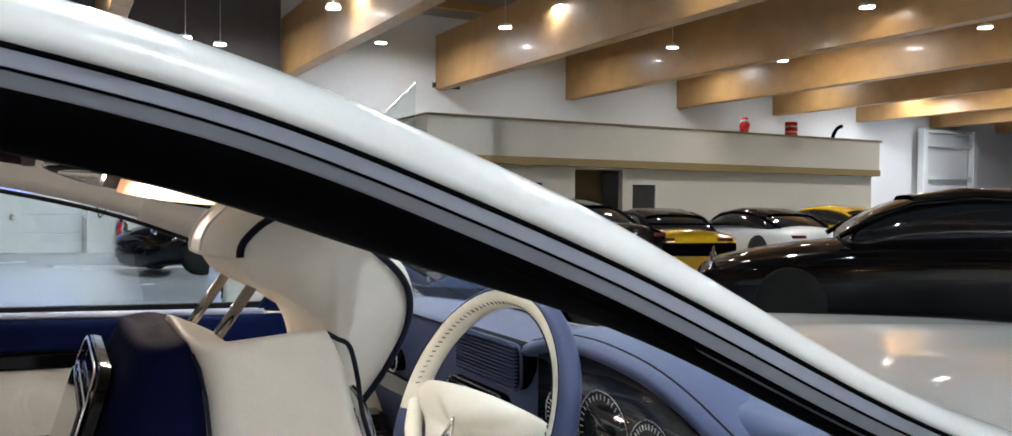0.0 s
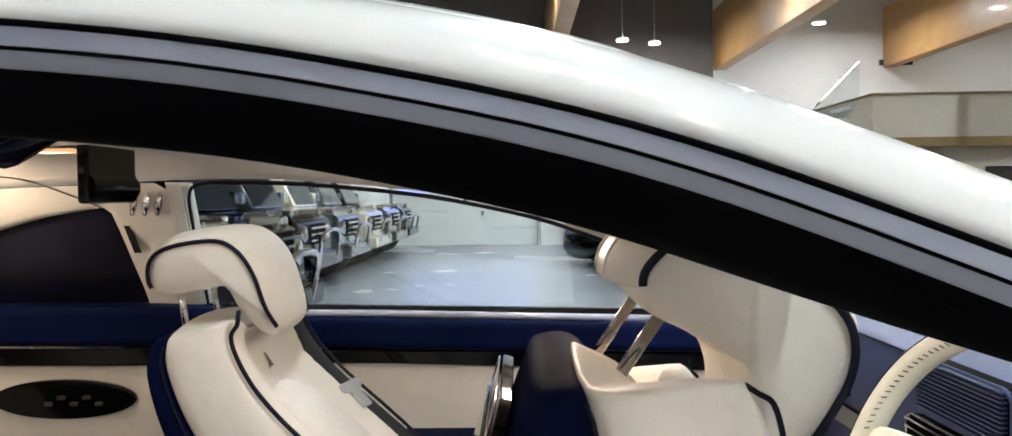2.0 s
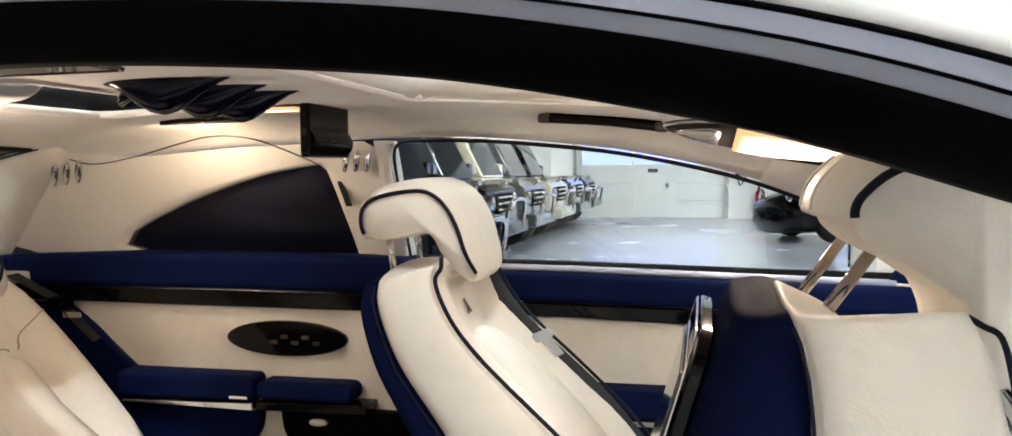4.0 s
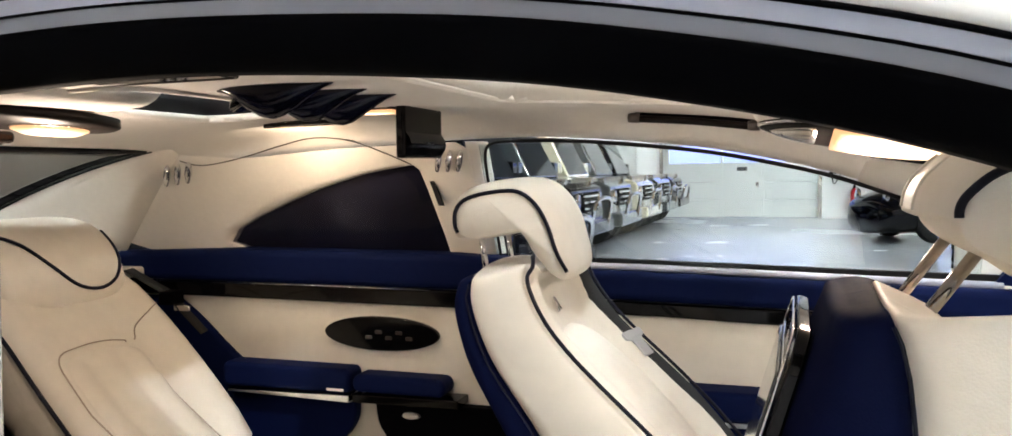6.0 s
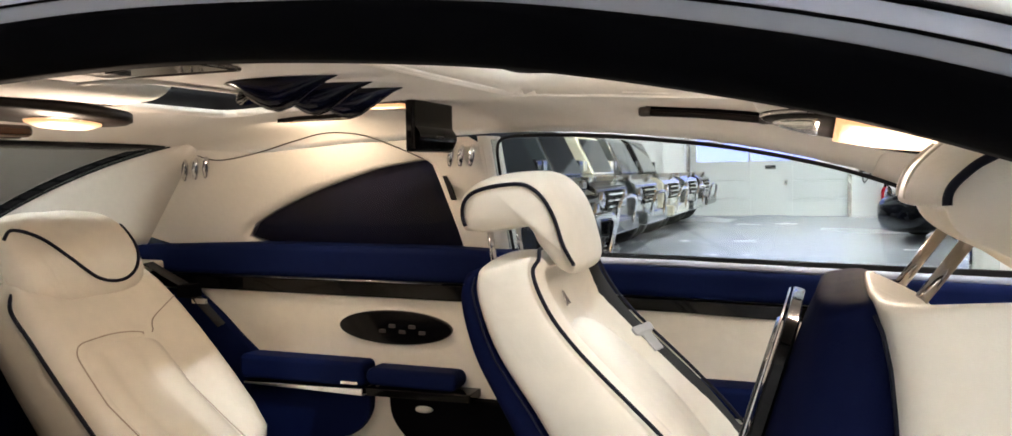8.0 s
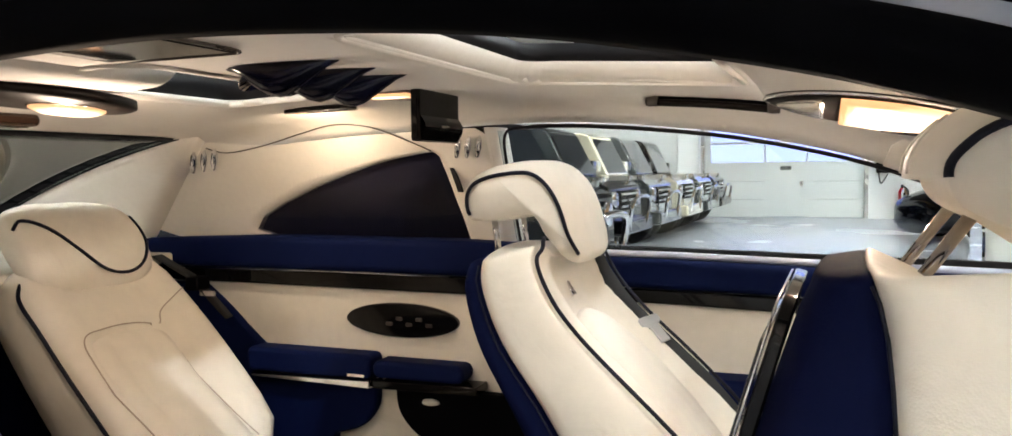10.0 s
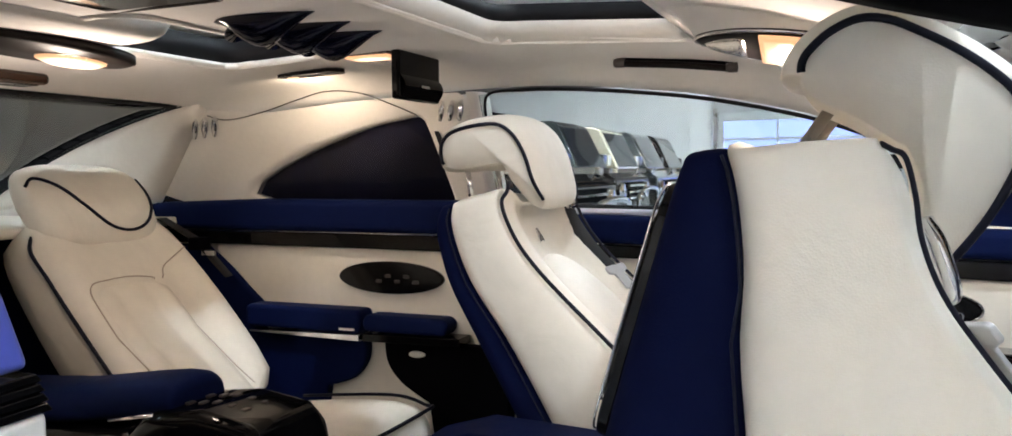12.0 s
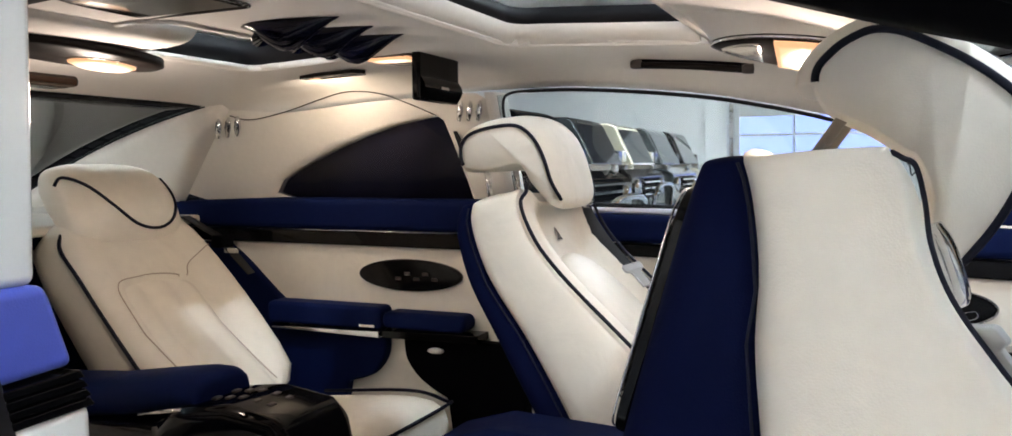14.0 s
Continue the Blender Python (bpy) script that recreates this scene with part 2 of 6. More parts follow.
def rounded(x0, x1, z0, z1, r, n=5):
    out = []
    for cx, cz, a0 in ((x1 - r, z1 - r, 0), (x0 + r, z1 - r, 90), (x0 + r, z0 + r, 180), (x1 - r, z0 + r, 270)):
        out += [(cx + r * math.cos(radians(a0 + 90 * k / n)), cz + r * math.sin(radians(a0 + 90 * k / n))) for k in range(n + 1)]
    return out


def solidify(ob, t, offset=-1):
    m = ob.modifiers.new("thickness", "SOLIDIFY")
    m.thickness, m.offset = t, offset
    return ob


def subsurf(ob, levels=1):
    m = ob.modifiers.new("smooth", "SUBSURF")
    m.levels = m.render_levels = levels
    return ob


def turned(profile, n=32, axis="z"):
    """A body of revolution from (radius, height) pairs."""
    rings = []
    for r, h in profile:
        ring = []
        for k in range(n):
            a = 2 * math.pi * k / n
            c, s = max(r, 1e-4) * math.cos(a), max(r, 1e-4) * math.sin(a)
            ring.append({"z": (c, s, h), "y": (c, h, s), "x": (h, c, s)}[axis])
        rings.append(ring)
    return loft(rings)


# ---------------- showroom ----------------
def setting(name, bm, mat, label, category, smooth=False, bevel=0.0):
    ob = part(name, bm, mat, smooth=smooth, bevel=bevel)
    return tagged(ob, label, category, kind="structure")


setting("floor", box_bm(-30, 60, -20, 21, -0.2, 0), FLOORM, "smooth grey sealed concrete showroom floor", "floor")
# back wall with the gate's opening
bm = bmesh.new()
box(bm, -30, -1.95, 20.8, 21.1, 0, 7)
box(bm, 1.88, 60, 20.8, 21.1, 0, 7)
box(bm, -1.95, 1.88, 20.8, 21.1, 2.62, 7)
setting("wall_north", bm, WALLM, "white plastered showroom wall behind the cars", "wall")
setting("wall_west", box_bm(-30.3, -30, -20, 21.1, 0, 7), WALLM, "plain white showroom side wall", "wall")
setting("wall_east", box_bm(60, 60.3, -20, 21.1, 0, 7), WALLM, "plain white showroom side wall", "wall")
setting("wall_south", box_bm(-30, 60, -20.3, -20, 0, 7), WALLM, "plain white showroom end wall", "wall")
setting("ceiling", box_bm(-30.3, 60.3, -20.3, 21.1, 6.6, 6.8), CEILM, "dark grey panelled showroom ceiling", "ceiling")
bm = bmesh.new()
box(bm, -2.6, -2.05, 20.45, 20.8, 0, 6.6)
setting("wall_pillar", bm, WALLM, "white square wall pillar beside the gate", "pillar", bevel=0.02)

# darker area of the upper wall, up to x 6.45
setting("wall_upper_panel", box_bm(-12.0, 6.45, 20.74, 20.8, 3.4, 6.6), DARKWALL, "dark grey-brown area of the upper wall", "wall")

# glulam beams
beam_bm = box_bm(-0.16, 0.16, -19.9, 20.8, 0, 1.55)
beam = part("glulam_beam", beam_bm, GLULAM, smooth=False, bevel=0.02)
beam.location = (-6.5, 0, 4.5)
tagged(beam, "honey-coloured laminated timber roof beam under the ceiling", "beam", "roof beams")
for i in range(-5, 13):
    if i != -2:
        copy_thing(beam, pose(2.25 + 4.38 * i, 0, 4.5))
purlin = part("purlin", box_bm(-30, 60, -0.06, 0.06, 0, 0.22), GLULAM, smooth=False)
purlin.location = (0, 18.6, 6.3)
tagged(purlin, "brown timber purlin crossing the beams", "beam", "purlins")
for y in (14.2, 9.8, 5.4, 1.0, -3.4):
    copy_thing(purlin, pose(0, y, 6.3))

# ceiling spots
spot = thing("ceiling_spot", "small round hanging spot, lit white", "ceiling light", "ceiling spots", at=(6.0, 14.5, 5.0))
part("housing", turned([(0.0, 1.6), (0.006, 1.6), (0.006, 0.06), (0.14, 0.06), (0.15, 0.0), (0.135, 0.0), (0.13, 0.02), (0.0, 0.02)], 20), GATEM, spot, "pale spot housing on a thin rod")
part("lens", turned([(0.0, 0.028), (0.13, 0.018), (0.13, -0.004), (0.0, -0.012)], 20), SPOTGLOW, spot, "glowing white lens")
for x, y in ((9.7, 14.4), (14.2, 14.4), (17.8, 14.4), (22.6, 14.3), (26.8, 14.3), (31.2, 14.3), (14.7, 9.35), (18.3, 9.35), (22.6, 9.35), (10.2, 9.35), (8.0, 17.4), (4.75, 19.6), (3.9, 19.1), (6.0, 9.35)):
    copy_thing(spot, pose(x, y, 5.0))

# gate with a wicket door
gate = thing("sectional_gate", "white sectional gate with a wicket door and two rows of windows", "gate", at=(0, 20.9, 0))
def gate_part(name, x0, x1, z0, z1, mat, label="", y0=-0.06, y1=0.02, bevel=0.008):
    return part(name, box_bm(x0, x1, y0, y1, z0, z1), mat, gate, label, smooth=False, bevel=bevel)
for x0, x1 in ((-1.93, -0.50), (0.56, 1.86)):
    for z0, z1 in ((0.02, 0.46), (0.47, 0.91), (0.92, 1.34)):
        gate_part("panel", x0, x1, z0, z1, GATEM)
gate_part("door_leaf", -0.44, 0.50, 0.04, 1.34, GATEM, "white wicket door leaf", y0=-0.08)
for x0, x1 in ((-1.93, -1.80), (-0.50, -0.44), (0.50, 0.56), (1.75, 1.86)):
    gate_part("stile", x0, x1, 1.34 if abs(x0) > 0.6 else 0.02, 2.6, GATEM, y0=-0.09)
for z in (1.34, 1.86, 2.36):
    gate_part("rail", -1.93, 1.86, z, z + 0.07, GATEM, y0=-0.085)
for x0, x1 in ((-1.80, -0.50), (-0.44, 0.50), (0.56, 1.75)):
    for z0, z1 in ((1.41, 1.86), (1.93, 2.36)):
        gate_part("window", x0, x1, z0, z1, SKYGLASS, "gate window with violet evening light", y0=-0.03, bevel=0)
gate_part("top_panel", -1.93, 1.86, 2.43, 2.62, GATEM)
gate_part("sign", -0.10, 0.16, 1.20, 1.30, GREYCAR, "small grey notice plate", y0=-0.09)
gate_part("handle", 0.36, 0.44, 0.78, 0.92, STEEL, "steel door handle", y0=-0.13)
for x in (-2.0, 1.88):
    gate_part("guide_rail", x - 0.05, x + 0.05, 0, 2.7, STEEL, "grey steel guide rail", y0=-0.2, y1=-0.1)

ext = thing("fire_extinguisher", "red fire extinguisher on the white wall", "extinguisher", at=(2.66, 20.68, 0.22))
part("cylinder", turned([(0, 0), (0.075, 0.0), (0.085, 0.03), (0.085, 0.42), (0.05, 0.50), (0.03, 0.52), (0, 0.52)], 20), RED, ext)
part("valve", turned([(0, 0.52), (0.03, 0.52), (0.03, 0.60), (0, 0.60)], 12), BLACKTRIM, ext, "black valve")
part("hose", tube(spline([(0.03, -0.03, 0.56), (0.13, -0.05, 0.45), (0.11, -0.06, 0.2)], 6), 0.014), BLACKTRIM, ext, "black hose")
hook = thing("wall_control_box", "dark control box with a hanging cable on the wall", "control box", at=(2.25, 20.75, 1.1))
part("case", box_bm(-0.16, 0.16, -0.08, 0.05, 0, 0.34), BLACKCAR, hook, smooth=False, bevel=0.01)
part("cable", tube(spline([(-0.1, -0.06, 0.0), (-0.05, -0.08, -0.25), (0.1, -0.06, -0.02)], 8), 0.015), BLACKTRIM, hook, "black cable")

# office box inside the hall
off = thing("office_block", "beige two-level office block with a brown fascia", "office", kind="structure")
bm = bmesh.new()
box(bm, 9.1, 25.15, 17.2, 20.8, 2.46, 3.38)
part("parapet", bm, BOXM, off, "beige parapet wall", smooth=False)
part("fascia", box_bm(9.08, 25.17, 17.17, 20.8, 2.26, 2.46), BROWNM, off, "olive-brown fascia band", smooth=False)
part("coping", box_bm(9.06, 25.2, 17.14, 20.8, 3.38, 3.43), BROWNM, off, "thin brown coping", smooth=False)
for x0, x1, z0 in ((9.1, 10.08, 0), (10.93, 11.68, 0), (12.49, 13.49, 0), (15.05, 15.39, 0), (16.19, 25.15, 0), (10.08, 10.93, 1.82), (11.68, 12.49, 1.82), (13.49, 15.05, 2.2), (15.39, 16.19, 1.82)):
    part("wall_panel", box_bm(x0, x1, 17.5, 17.7, z0, 2.26), BOXM, off, "beige plastered front wall", smooth=False)
for x0, x1 in ((10.08, 10.93), (11.68, 12.49), (15.39, 16.19)):
    part("wall_panel", box_bm(x0, x1, 17.5, 17.7, 0, 0.95), BOXM, off, "beige plastered front wall", smooth=False)
for x0, x1 in ((10.08, 10.93), (11.68, 12.49), (15.39, 16.19)):
    w = part("window", box_bm(x0, x1, 17.56, 17.60, 0.95, 1.82), DARKPANEL, off, "dark window", smooth=False)
part("side_wall", box_bm(9.1, 9.3, 17.7, 20.8, 0, 2.26), WALLM, off, "white side wall", smooth=False)
part("inner_wall", box_bm(13.0, 15.4, 19.0, 19.1, 0, 2.26), BROWNM, off, "brown wall inside the passage", smooth=False)
# stair beside the block
stair = thing("stair", "open stair with a glass balustrade beside the office block", "stair")
for i in range(12):
    part("tread", box_bm(8.9 - 0.27 * i, 9.2 - 0.27 * i, 18.0, 19.2, 3.2 - 0.27 * i, 3.25 - 0.27 * i), GATEM, stair, "pale stair tread", smooth=False)
g = part("glass_panel", prism_y([(9.1, 3.3), (9.1, 4.2), (5.9, 1.0), (5.9, 0.1)], 17.95, 17.97), CLEAR, stair, "clear glass balustrade", smooth=False)
part("handrail", tube([(9.1, 17.96, 4.22), (5.9, 17.96, 1.02)], 0.025), STEEL, stair, "steel handrail")
v = thing("vase", "red and white rounded vase standing on the parapet", "vase", "parapet ornaments", at=(19.6, 17.6, 3.43))
part("body", turned([(0, 0), (0.10, 0), (0.13, 0.10), (0.17, 0.26), (0.09, 0.38), (0.11, 0.44), (0.05, 0.50), (0, 0.50)], 16), RED, v)
part("neck_band", turned([(0.095, 0.36), (0.105, 0.36), (0.115, 0.42), (0.10, 0.42)], 16), GATEM, v, "white band")
v = thing("ornament", "red square ornament with white bands standing on the parapet", "ornament", "parapet ornaments", at=(21.55, 17.6, 3.43))
part("body", box_bm(-0.16, 0.16, -0.12, 0.12, 0, 0.46), RED, v, smooth=False, bevel=0.03)
for z in (0.12, 0.29):
    part("band", box_bm(-0.165, 0.165, -0.125, 0.125, z, z + 0.04), GATEM, v, "white band", smooth=False)
v = thing("ornament", "black curved ornament standing on the parapet", "ornament", "parapet ornaments", at=(23.6, 17.6, 3.43))
part("body", tube(spline([(-0.20, 0, 0.0), (-0.14, 0, 0.18), (0.02, 0, 0.36), (0.22, 0, 0.44)], 6), 0.06, 8), BLACKTRIM, v)
part("foot", box_bm(-0.30, -0.06, -0.1, 0.1, 0, 0.04), BLACKTRIM, v, smooth=False, bevel=0.01)
bm = bmesh.new()
box(bm, 10.75, 11.6, 20.74, 20.8, 4.55, 4.7)
setting("vent_grille", bm, GREYCAR, "grey ventilation grille high on the wall", "grille")
# tall white gate with crossbars by the end of the block
fr = thing("crossbar_gate", "tall white gate with crossbars by the wall", "frame", at=(31.6, 20.2, 0))
for x in (0, 3.2):
    part("post", box_bm(x, x + 0.28, 0, 0.28, 0, 4.4), GATEM, fr, smooth=False, bevel=0.02)
for z in (1.0, 2.4, 3.7, 4.25):
    part("crossbar", box_bm(0.28, 3.2, 0.06, 0.2, z, z + 0.12), GATEM, fr, smooth=False)
part("panel", box_bm(0.28, 3.2, 0.3, 0.34, 0, 4.3), WALLM, fr, smooth=False)


# ---------------- cars in the hall ----------------
def wheel(parent, x, y, r, w=0.24):
    t = part("wheel", turned([(r * 0.62, -w / 2), (r * 0.95, -w / 2), (r, -w * 0.3), (r, w * 0.3), (r * 0.95, w / 2), (r * 0.62, w / 2)], 28, "y"), TYRE, parent, "black tyre on an alloy rim")
    t.location = (x, y, r)
    part("rim", turned([(0.0, -w * 0.45), (r * 0.12, -w * 0.46), (r * 0.2, -w * 0.36), (r * 0.55, -w * 0.38), (r * 0.63, -w * 0.48), (r * 0.63, w * 0.4), (0, w * 0.3)], 28, "y"), STEEL, t, "silver alloy rim")
    return t


def off_roader(paint, name_label):
    """Boxy off-roader, nose towards +x, standing at its middle."""
    e = thing("off_roader", name_label, "car", "row of off-roaders")
    lower = [(-2.2, 0.45), (-2.2, 1.05), (-2.15, 1.12), (0.75, 1.16), (1.95, 1.10), (2.1, 1.02), (2.12, 0.55), (2.0, 0.42)]
    part("body", prism_y(lower, -0.88, 0.88), paint, e, smooth=False, bevel=0.05)
    cab = bmesh.new()
    ring0 = [(-2.12, 1.12), (-2.05, 1.86), (-1.9, 1.93), (0.35, 1.93), (0.48, 1.88), (0.85, 1.16)]
    loft([[(x, -0.84 + 0.09 * (z - 1.1), z) for x, z in ring0], [(x, 0.84 - 0.09 * (z - 1.1), z) for x, z in ring0]], bm=cab)
    part("cabin", cab, paint, e, smooth=False, bevel=0.04)
    for s in (-1, 1):
        for x0, x1 in ((-1.9, -1.15), (-1.05, -0.25), (-0.15, 0.42)):
            k = 0.2 if x1 > 0.3 else 0.0
            part("side_window", prism_y([(x0, 1.22), (x0, 1.78), (x1 - k, 1.78), (x1, 1.22)], s * 0.80 - 0.012, s * 0.80 + 0.026 * s), SCREEN, e, smooth=False)
        part("headlamp", turned([(0, 0.03), (0.10, 0.03), (0.115, 0.0), (0.115, -0.06), (0, -0.06)], 20, "x"), CHROME, e, "round headlamp").location = (2.11, s * 0.62, 0.86)
        part("indicator", box_bm(1.7, 2.0, s * 0.66, s * 0.80, 1.08, 1.16), STEEL, e, "wing indicator", smooth=False, bevel=0.02)
        part("wing", box_bm(1.0, 1.85, s * 0.88, s * 0.96, 0.62, 0.95), paint, e, smooth=False, bevel=0.04)
        part("rear_wing", box_bm(-1.85, -0.95, s * 0.88, s * 0.96, 0.62, 0.95), paint, e, smooth=False, bevel=0.04)
        part("door_mirror", box_bm(0.55, 0.75, s * 0.9, s * 1.12, 1.22, 1.42), paint, e, smooth=False, bevel=0.03)
        for x in (-1.4, 1.42):
            wheel(e, x, s * 0.80, 0.39)
    part("windscreen", loft([[(0.83, -0.74, 1.20), (0.83, 0.74, 1.20)], [(0.53, -0.70, 1.82), (0.53, 0.70, 1.82)]], closed_ring=False, caps=False), SCREEN, e, "dark windscreen", smooth=False)
    part("grille", box_bm(2.10, 2.14, -0.42, 0.42, 0.72, 0.98), BLACKTRIM, e, "black slatted grille", smooth=False)
    for z in (0.77, 0.85, 0.93):
        part("slat", box_bm(2.13, 2.16, -0.40, 0.40, z - 0.012, z + 0.012), CHROME, e, smooth=False)
    part("bumper", box_bm(2.05, 2.28, -0.85, 0.85, 0.42, 0.62), paint, e, smooth=False, bevel=0.04)
    part("bull_bar", tube(spline([(2.25, -0.45, 0.45), (2.32, -0.45, 0.85), (2.32, 0.45, 0.85), (2.25, 0.45, 0.45)], 6), 0.028), CHROME, e, "bright steel bull bar")
    return e


for i, (y, mat, lab) in enumerate(((7.3, BLACKCAR, "black boxy off-roader with a chrome bull bar"), (9.6, BLACKCAR, "black boxy off-roader with a chrome bull bar"),
                                   (11.9, GREYCAR, "grey boxy off-roader with a bright bull bar"), (14.2, CREAMCAR, "cream boxy off-roader with a bright bull bar"),
                                   (16.5, GREYCAR, "grey boxy off-roader parked by the gate"), (18.6, BLACKCAR, "black boxy off-roader parked by the gate"), (5.0, BLACKCAR, "black boxy off-roader standing forward of the row"))):
    e = off_roader(mat, lab)
    e.location = (-2.6 if y < 6 else -3.4, y, 0)


def low_car(paint, label, length=4.5, height=1.25, group="", wing=False, sill=0.12, roof=None):
    """A rounded coupe or saloon, nose towards +x."""
    e = thing("parked_car", label, "car", group)
    roof = roof or paint
    L, H = length / 2, height
    xs = [-1, -0.97, -0.85, -0.6, -0.3, 0.0, 0.3, 0.6, 0.85, 0.97, 1.0]
    top = [0.55, 0.64, 0.70, 0.72, 0.71, 0.70, 0.68, 0.62, 0.54, 0.46, 0.40]
    wid = [0.70, 0.82, 0.92, 0.96, 0.96, 0.95, 0.95, 0.95, 0.90, 0.78, 0.64]
    rings = []
    for x, t, w in zip(xs, top, wid):
        z1, z0 = t * H * 1.0, sill
        rings.append([(x * L, w * math.cos(a) * 1.0 if abs(math.cos(a)) < 0.7 else w * math.copysign(1 - 0.3 * (1 - abs(math.cos(a))), math.cos(a)), z0 + (z1 - z0) * (0.5 + 0.5 * math.copysign(abs(math.sin(a)) ** 0.6, math.sin(a)))) for a in [2 * math.pi * k / 20 for k in range(20)]])
    subsurf(part("body", loft(rings), paint, e))
    gx = [-0.74, -0.66, -0.5, -0.25, 0.0, 0.2, 0.34, 0.46]
    gt = [0.66, 0.76, 0.90, 0.985, 1.0, 0.95, 0.84, 0.68]
    def arch(x, t, a, k):
        up = max(0.0, math.sin(a)) ** 0.42
        w = 0.84 - 0.20 * up
        return (x * L, k * w * math.copysign(abs(math.cos(a)) ** 0.5, math.cos(a)), 0.56 * H + (t - 0.56) * H * up * (1 if k == 1 else 1.0) + (0.012 if k > 1 else 0))
    subsurf(part("cabin", loft([[arch(x, t, math.pi * q / 18, 1) for q in range(19)] for x, t in zip(gx, gt)]), SCREEN, e, "dark glazed cabin"))
    part("roof", loft([[arch(x, t, math.pi * q / 18, 1.005) for q in range(4, 15)] for x, t in zip(gx[2:6], gt[2:6])], False, False), roof, e, "painted roof")
    for q in (4, 14):
        part("roof_pillar", tube([arch(x, t, math.pi * q / 18, 1.01) for x, t in zip(gx, gt)], 0.03, 6), roof, e, "painted roof pillar")
    for s in (-1, 1):
        for x in (-0.62, 0.64):
            wheel(e, x * L, s * 0.84, 0.34)
        part("headlamp", turned([(0, 0.02), (0.10, 0.02), (0.12, 0), (0, -0.03)], 16, "x"), CHROME, e).location = (0.93 * L, s * 0.55, 0.47 * H)
        part("tail_lamp", box_bm(-0.99 * L, -0.95 * L, s * 0.55 - 0.15, s * 0.55 + 0.15, 0.52 * H, 0.57 * H), TAILRED, e, "dark red tail lamp", smooth=False, bevel=0.01)
    if wing:
        part("rear_spoiler", box_bm(-L * 1.0, -L * 0.86, -0.8, 0.8, 0.76 * H, 0.79 * H), BLACKTRIM, e, "black rear spoiler", smooth=False, bevel=0.01)
        part("diffuser", box_bm(-L * 1.01, -L * 0.94, -0.75, 0.75, 0.3 * H, 0.5 * H), BLACKTRIM, e, "black rear diffuser", smooth=False, bevel=0.02)
    return e


for x, y, rz, paint, lab, ln, h, w, top in (
        (9.4, 3.95, 137, BLACKCAR, "large black saloon car with spotlight reflections", 5.2, 1.46, False, None),
        (12.05, 12.3, 72, YELLOW, "yellow low sports car with a black roof and rear spoiler", 4.5, 1.20, True, BLACKCAR),
        (9.75, 12.5, 98, BLACKCAR, "glossy black coupe parked beside the yellow car", 4.7, 1.38, False, None),
        (7.7, 14.4, 82, BLACKCAR, "tall glossy black car parked by the office block", 4.6, 1.75, False, None),
        (17.9, 12.8, 80, YELLOW, "yellow car parked in the row", 4.5, 1.3, False, None),
        (4.6, 15.0, 200, BLACKCAR, "black sport utility car by the wall", 4.7, 1.6, False, None),
        (15.0, 12.4, 80, PAINT, "white sports car with a black roof parked in the row", 4.5, 1.22, False, BLACKCAR)):
    c = low_car(paint, lab, ln, h, "cars parked in the hall", w, roof=top)
    c.matrix_basis = pose(x, y, 0, 0, 0, rz)

# hall lighting: lamps added in rows, not set at the modelled spots
# the warm southern rows are unseen and imitate light thrown back by the timber
for y, watts, tone in ((-15.0, 1150, (1.0, 0.95, 0.87)), (-8.5, 420, (1.0, 0.96, 0.90)), (-2.6, 330, (0.87, 0.96, 1.0)), (2.6, 350, (0.87, 0.96, 1.0)), (8.4, 520, (0.92, 0.97, 1.0)), (14.2, 850, (0.92, 0.97, 1.0))):
    for x in (-6.5, -2.2, 2.2, 6.6, 11.0):
        disc_lamp(x, y, 5.55, watts * (0.55 if x > 9 and y > 9 else 1.3 if x > 5 and -9 < y < -3 else 1.0), 0.45, tone)
# unseen lamps added to light the rear cabin through the back window
for y in (-4.0, 2.6, 9.0):
    disc_lamp(-11.0, y, 5.55, 900, 0.45, (0.92, 0.97, 1.0))
# lamps added close to the north wall to brighten it
for x in (4.6, 9.2, 13.6, 18.6, 23.0, 28.0):
    disc_lamp(x, 18.4, 5.5, 58 if x < 12 else 27, 0.3, (0.97, 0.98, 1.0))
# lamps added to brighten the office end of the hall
for x in (17.5, 26.3):
    for y in (-3.2, 6.0, 13.5):
        disc_lamp(x, y, 5.55, 100 if x < 20 else 150, 0.45, (1.0, 0.97, 0.92))


# lamps added to brighten the wall beyond the office block
for x in (27.2, 30.8):
    disc_lamp(x, 17.6, 5.0, 95, 0.3, (0.97, 0.98, 1.0))


# ---------------- the coupe: shell ----------------
RAIL = [(-0.6, 1.26), (-0.2, 1.31), (0.2, 1.335), (0.5, 1.347), (0.72, 1.349), (0.87, 1.339), (1.04, 1.321), (1.155, 1.306), (1.28, 1.278), (1.384, 1.256), (1.487, 1.221),
        (1.6, 1.174), (1.71, 1.133), (1.85, 1.062), (2.0, 0.988), (2.2, 0.921), (2.4, 0.862)]
CROWN = [(-0.6, 1.30), (-0.45, 1.345), (-0.2, 1.378), (0.1, 1.398), (0.5, 1.414), (0.9, 1.416), (1.2, 1.390), (1.4, 1.345), (1.55, 1.295), (1.7, 1.24)]


def rail_y(z):
    return 0.87 - (z - 1.0) * 0.45


def rail(x):
    return sum((7 - abs(k)) * lerp_table(RAIL, x + 0.022 * k) for k in range(-6, 7)) / 49


